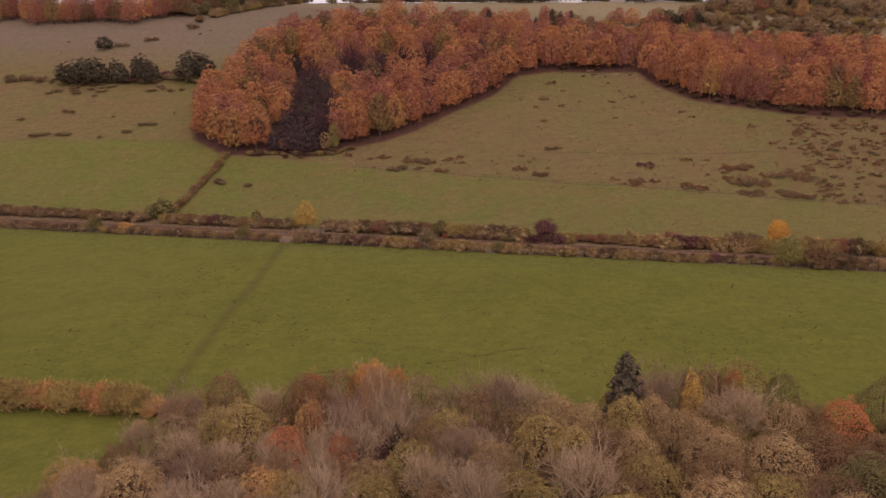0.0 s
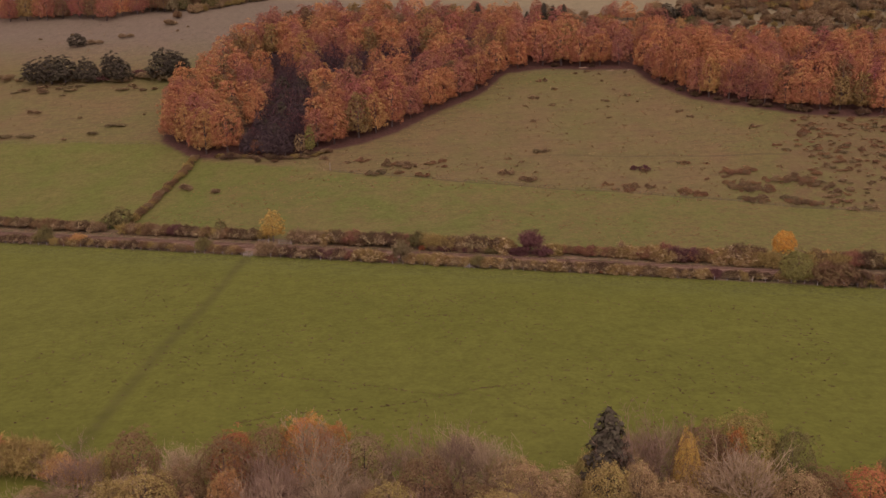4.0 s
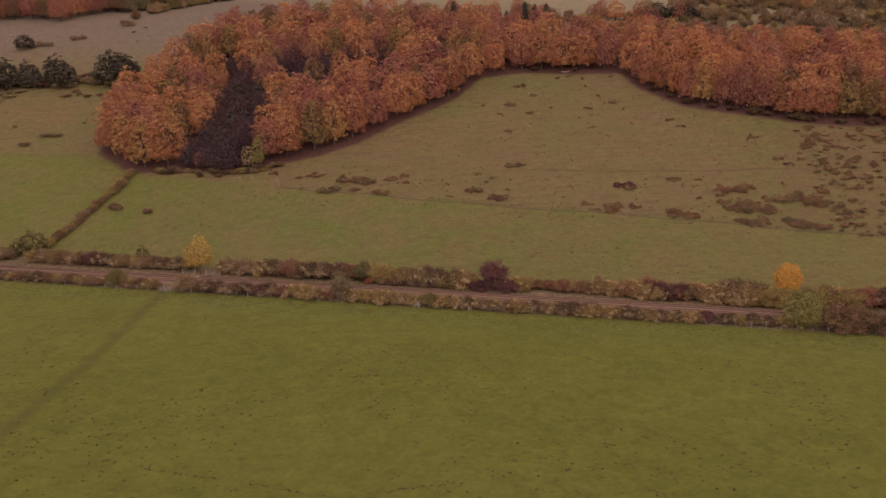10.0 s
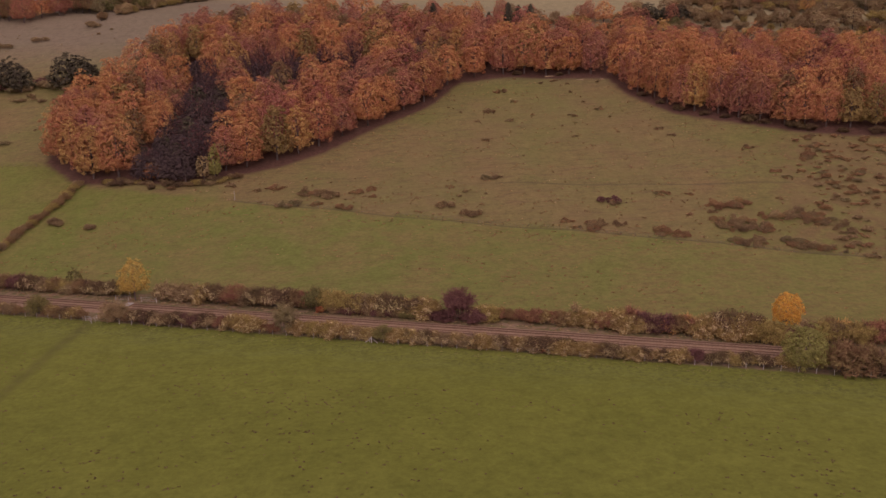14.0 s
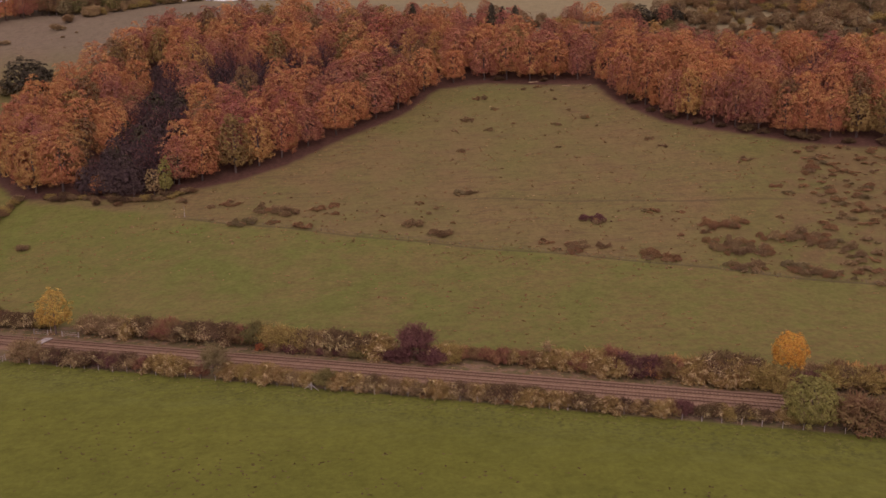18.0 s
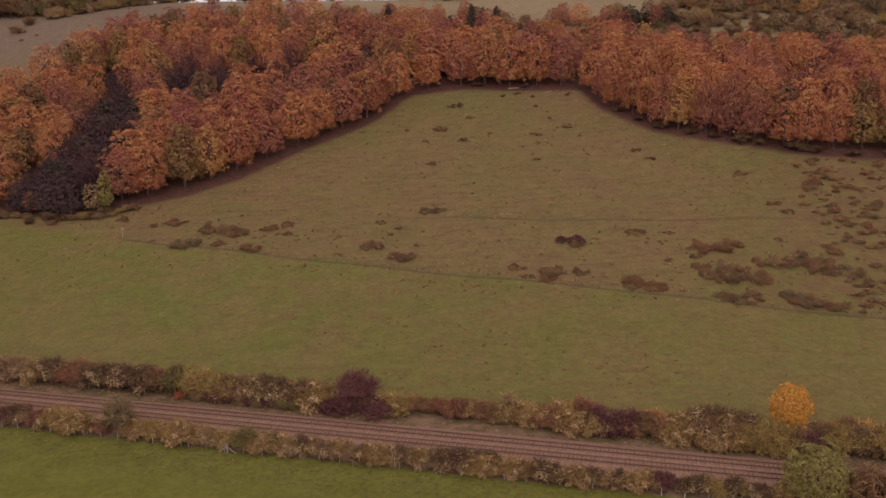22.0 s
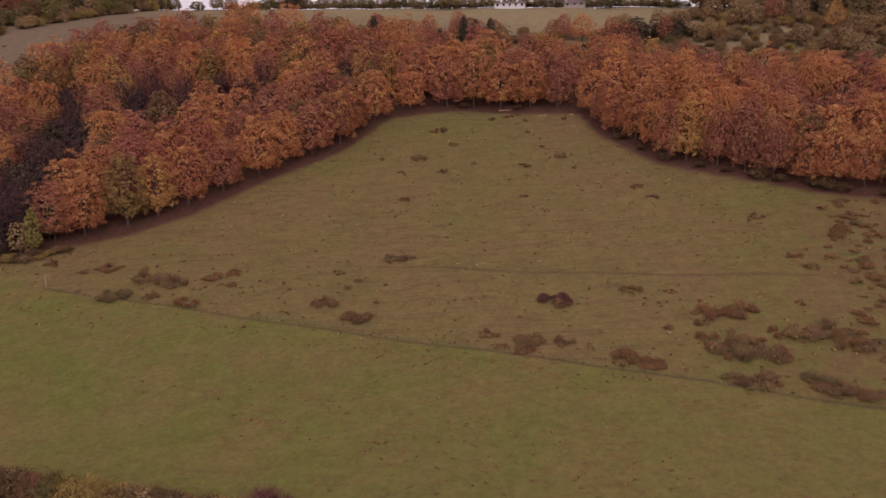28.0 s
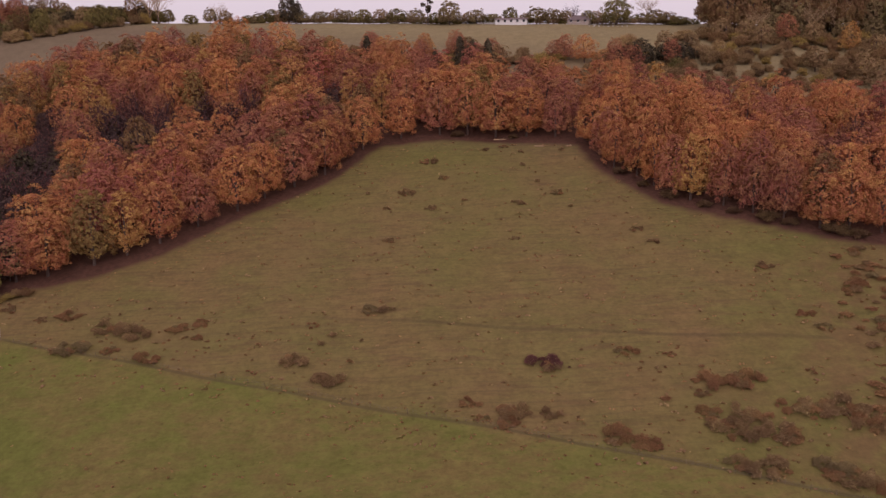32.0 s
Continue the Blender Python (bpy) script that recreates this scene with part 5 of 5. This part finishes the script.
def house(u, v, turn, w, d, wall_h, roof_h, name, label, hip=0.0, wing=False):
    h = thing(name, label, "house")
    bm = bmesh.new()
    box(bm, -w / 2, w / 2, -d / 2, d / 2, -.5, wall_h)
    part("wall", bm, M_WHITE if hip == 0 else M_POST, h)
    bm = bmesh.new()
    e = .35
    pts = [bm.verts.new(p) for p in ((-w / 2 - e, -d / 2 - e, wall_h - .05), (w / 2 + e, -d / 2 - e, wall_h - .05), (w / 2 + e, d / 2 + e, wall_h - .05), (-w / 2 - e, d / 2 + e, wall_h - .05),
                                     (-w / 2 - e + hip, 0, wall_h + roof_h), (w / 2 + e - hip, 0, wall_h + roof_h))]
    for f in ((0, 1, 5, 4), (2, 3, 4, 5), (1, 2, 5), (3, 0, 4), (3, 2, 1, 0)):
        bm.faces.new([pts[i] for i in f])
    roof = part("roof", bm, M_ROOF, h)
    for x in (-w * .3, w * .22):
        bm = bmesh.new()
        box(bm, x - .4, x + .4, -.35, .35, wall_h + roof_h * .5, wall_h + roof_h + 1.0)
        part("chimney", bm, M_WHITE if hip == 0 else M_ROOF, roof)
    n = int(w / 3)
    for i in range(n):
        x = -w / 2 + w * (i + .5) / n
        bm = bmesh.new()
        box(bm, x - .55, x + .55, -d / 2 - .04, -d / 2 + .05, .9, 2.0)
        win = part("window", bm, M_GLASS, h)
        bm = bmesh.new()
        box(bm, x - .65, x + .65, -d / 2 - .12, -d / 2 - .01, .8, .9)
        part("sill", bm, M_WHITE, win)
    h.matrix_basis = spot(u, v, 1, turn, dz=.1)
    return h


house(-7.5, 337, -10, 15, 6, 2.0, 1.0, "white_house", "long low white-walled house with grey roof on the ridge")
house(-17, 341, -10, 9, 6, 2.0, 1.3, "white_house", "smaller white cottage with pale roof beside it")
house(24.5, 339, -20, 10, 7, 1.7, 2.4, "farmhouse", "low farmhouse with steep brown hipped roof", 2.5)
for i in range(9):  # white boundary stones before the oak
    stone = bmesh.new()
    bmesh.ops.create_icosphere(stone, subdivisions=1, radius=.5)
    sob = part("boundary_stone", stone, M_WHITE, None)
    tagged(sob, "small white boundary stone on the ridge grass", "stone", "ridge stones")
    sob.matrix_basis = spot(30 + i * 2.1, 331 + random.uniform(-.5, .5), random.uniform(.5, .9))

# ---- fallen pale logs at the top of the clearing ----
for u, v, ln, tn in ((18, 188, 4, 5), (31, 184, 3, -20), (40, 185, 2.4, 30)):
    lg = thing("log", "bleached fallen log lying in the grass", "log", "fallen logs")
    verts, faces = [], []
    tube(verts, faces, [Vector((-ln / 2, 0, .2)), Vector((0, .1, .25)), Vector((ln / 2, 0, .2))], [.25, .24, .18], 7)
    link_mesh("stem", verts, faces, M_BARK_PALE, lg)
    verts, faces = [], []
    tube(verts, faces, [Vector((ln * .2, 0, .25)), Vector((ln * .35, .5, .8))], [.09, .03], 5)
    link_mesh("snag", verts, faces, M_BARK_PALE, lg)
    lg.matrix_basis = spot(u, v, 1, tn)

# ---- copse under the start of the flight ----
GC = "copse"
PALE = [bare_tree("ash_tree", "leafless pale grey-twigged ash in the copse", M_BARK_PALE, 11.5, 101, group=GC, twigs=500, wide=.6, fan=1300),
        bare_tree("ash_tree", "leafless pale grey-twigged ash in the copse", M_BARK_PALE, 10.5, 102, group=GC, twigs=500, wide=.7, fan=1400),
        bare_tree("ash_tree", "nearly leafless ash with pinkish brown twigs", M_BARK_ROSE, 12, 103, "brown", 200, group=GC, twigs=500, size=.13, wide=.65, fan=1300)]
CT = {k: broadleaf("copse_tree", lab, "tree", k, 4.7, .6, 11.0, 11000, .085, 110 + i, 210, GC, r0=.2, lump=.15, wild=.24, flat=.9, core=.45, depth=.93) for i, (k, lab) in enumerate((
    ("ochre", "feathery tan-leaved birch in the copse"), ("olive", "yellow-olive tree thinning in the copse"), ("brown", "brown half-bare tree in the copse"), ("gold", "golden-orange tree in the copse"),
    ("scarlet", "bright red-leaved cherry in the copse"), ("flame", "bright orange-leaved maple in the copse"), ("lemon", "yellow-green narrow tree in the copse"), ("heath", "dark purplish twiggy tree in the copse"),
    ("green", "dull green tree in the copse")))}
NAMED = (("brown", -16, -141.5, .75, .82), ("olive", -20, -143, .55, .6), ("scarlet", -1.6, -140, .75, .88), ("flame", 6.3, -134, .8, .92), ("flame", 11, -134.5, .5, .88), ("olive", -6.5, -153.7, 1.0, .92), ("olive", -11, -154.5, .7, .85),
         ("gold", 2.4, -149.6, .5, .88), ("scarlet", 1.5, -157, .7, .8), ("scarlet", 10, -157, .5, .8), ("gold", -27, -141, .42, .34), ("gold", -24, -140.5, .4, .36), ("ochre", -28, -148, .35, .3), ("olive", -28, -166, .7, .42),
         ("gold", -24, -168, .8, .5), ("brown", -21, -163, .7, .6), ("brown", 26, -142, .8, .92), ("ochre", 31.5, -157.8, .8, .92), ("olive", 37, -148.5, 1.0, .95), ("olive", 41.5, -150, .8, .9), ("olive", 39, -166, .8, .82),
         ("ochre", 38.5, -139, .8, .88), ("ochre", 42, -143, .75, .9), ("olive", 48.4, -139, .75, 1.0), ("ochre", 52.3, -137.5, .6, .98), ("lemon", 58.1, -132, .42, 1.1), ("ochre", 55, -143, .8, 1.0), ("brown", 46.5, -149, .85, .88),
         ("olive", 52, -157, .95, .92), ("ochre", 60.6, -149, 1.05, 1.0), ("ochre", 68.3, -149.5, 1.15, 1.0), ("olive", 66, -123, 1.05, 1.08), ("green", 72, -124.5, .7, 1.0), ("flame", 64.5, -126, .35, 1.02), ("ochre", 71, -136.5, .8, 1.0),
         ("brown", 60, -126, .8, 1.0), ("brown", 74, -143, .9, .85), ("scarlet", 79.6, -133, .95, .95), ("brown", 75.5, -133.5, .6, .85), ("green", 86, -128, .95, 1.08), ("green", 79, -152, 1.15, .92), ("brown", 86, -141, .9, .95),
         ("olive", 90, -150, 1.1, .95), ("ochre", 76, -163, 1.0, .95), ("olive", 49, -168, 1.0, .9), ("ochre", 60, -163, 1.1, 1.0), ("olive", 18, -168, .9, .85), ("gold", 4, -169, .8, .8), ("brown", 21, -151, .7, .85))
TAKEN = []
for k, u, v, s, sz in NAMED:
    scatter(CT[k], u, v, s, sz * 1.04)
    TAKEN.append((u, v, 3.3 * s))
CFIR = conifer("fir_tree", "dark conical fir at the edge of the copse", "yew", 3.4, 14.6, 5200, 120)
CFIR.matrix_basis = spot(48, -131.3, 1.5, 0, sz=1.04)
plant(CFIR, spot(16, -150, .55, 70))["label"] = "small dark fir among bare ash trees"
for u, v, s, k in ((29, -134, 1.0, 1), (33, -136, .95, 0), (64.8, -134.5, 1.2, 1), (44, -161, 1.25, 1), (52, -131, 1.05, 2), (56, -128, 1.0, 2), (31, -166, 1.0, 0)):
    scatter(PALE[k], u, v, s)
    TAKEN.append((u, v, 3.3))
v, odd = -191, 0
while v < -122:
    u = -36 + odd * 3.0
    while u < 138:
        a, b = u + random.uniform(-1.2, 1.2), v + random.uniform(-1.2, 1.2)
        if inside(a, b, COPSE) and all(math.hypot(a - x, b - y) > r for x, y, r in TAKEN):
            if a < 34 and random.random() < .66:
                scatter(PALE, a, b, random.uniform(.74, 1.0) * min(1, max(.5, (a + 34) / 16)))
            else:
                scatter(CT[random.choice(("brown", "ochre", "brown", "brown", "olive", "heath") if a < 34 else ("ochre", "brown", "olive", "heath", "brown", "ochre", "olive"))] if random.random() < .88 else random.choice(PALE), a, b, random.uniform(.7, 1.05), random.uniform(.68, .98))
        u += 6.9
    v += 6.0
    odd = 1 - odd

# ---- hedge between the two near fields ----
HEDGE = [bush("field_hedge_bush", "dense trimmed hazel turning yellow-brown in a field hedge", "olive", 2.8, 4.6, 4600, .105, 131, 0, "field hedge"),
         bush("field_hedge_bush", "dense brown hawthorn in a field hedge", "dull", 2.8, 4.5, 4400, .105, 132, 0, "field hedge"),
         bush("field_hedge_bush", "golden-yellow maple bush in a field hedge", "gold", 2.6, 4.5, 4400, .105, 133, 0, "field hedge")]
for i, k in enumerate((2, 0, 0, 2, 0, 0, 2, 0, 0, 1, 1, 2, 1, 0, 0, 1, 0, 0)):
    u = -31.5 - i * 3.3
    scatter(HEDGE[k], u + random.uniform(-.4, .4), -139 - .10 * (i * 3.3), random.uniform(1.05, 1.25) * (.75 if i == 0 else 1), random.uniform(1.0, 1.2) * (.7 if i == 0 else 1))

# ---- tussocks and clods, scattered over the grass ----
def tufts(name, label, leaf, count, area, size, seed, thick=None):
    rng = np.random.default_rng(seed)
    c, d = [], []
    while len(c) < count * 7:
        u, v = rng.uniform(area[0], area[1]), rng.uniform(area[2], area[3])
        if thick and not thick(u, v, rng):
            continue
        p, s = at(u, v), rng.uniform(.4, 1.0) * size
        for k in range(7):
            c.append((p.x + rng.normal(0, s * .9), p.y + rng.normal(0, s * .6), p.z + rng.uniform(0, s * .5)))
            d.append((rng.normal(0, .6), rng.normal(0, .6), .6))
    me = spray_mesh(name, sprays(rng, np.array(c), np.array(d), size * .55, .5))
    me.materials.append(M_LEAF[leaf])
    tagged(new(name, me), label, "grass", kind="stuff")


tufts("grass_tussocks", "scattered brown grass tussocks on the rough slope", "bracken", 900, (-90, 150, 62, 190), .42, 141, lambda u, v, r: not inside(u, v, BEECH))
tufts("dark_tussocks", "small dark clumps of weeds on the slope", "bramble", 330, (-90, 150, 58, 192), .6, 142, lambda u, v, r: not inside(u, v, BEECH))
tufts("meadow_tussocks", "brownish tussocks in the middle meadow", "bracken", 620, (-120, 140, 16, 70), .36, 143, lambda u, v, r: math.sin(u * .05) + math.sin(v * .2 + u * .02) > r.uniform(-1, 1.6))
tufts("field_clods", "dark tufts and clods dotted over the green field", "thorn", 1500, (-75, 90, -126, -30), .24, 144, lambda u, v, r: math.sin(u * .07 + 1) * math.sin(v * .09) > r.uniform(-1, .8))
tufts("track_clods", "broken line of dark clods along a trodden track", "thorn", 190, (-16, 34, -120, -86), .2, 149,
      lambda u, v, r: abs(v + 109.6 - .605 * u + 1.2 * math.sin(u * .21)) < abs(r.normal(0, .5)) or (u < 17 and abs(v + 97 + .04 * u) < abs(r.normal(0, .25))))
tufts("down_tussocks", "weed clumps on the left-hand down", "heath", 170, (-320, -160, 92, 240), .55, 145, lambda u, v, r: not inside(u, v, BEECH))
tufts("lineside_litter", "straw-coloured dead stalks and litter beside the ballast", "tan", 420, (-200, 130, 4.9, 8.5), .22, 146)
tufts("lineside_weeds", "brown weeds on the railway margin", "bracken", 420, (-200, 130, 4.6, 8.5), .26, 147)
tufts("fence_grass", "rank green grass along the field fence", "green", 500, (-200, 130, -14.5, -9.8), .22, 148)
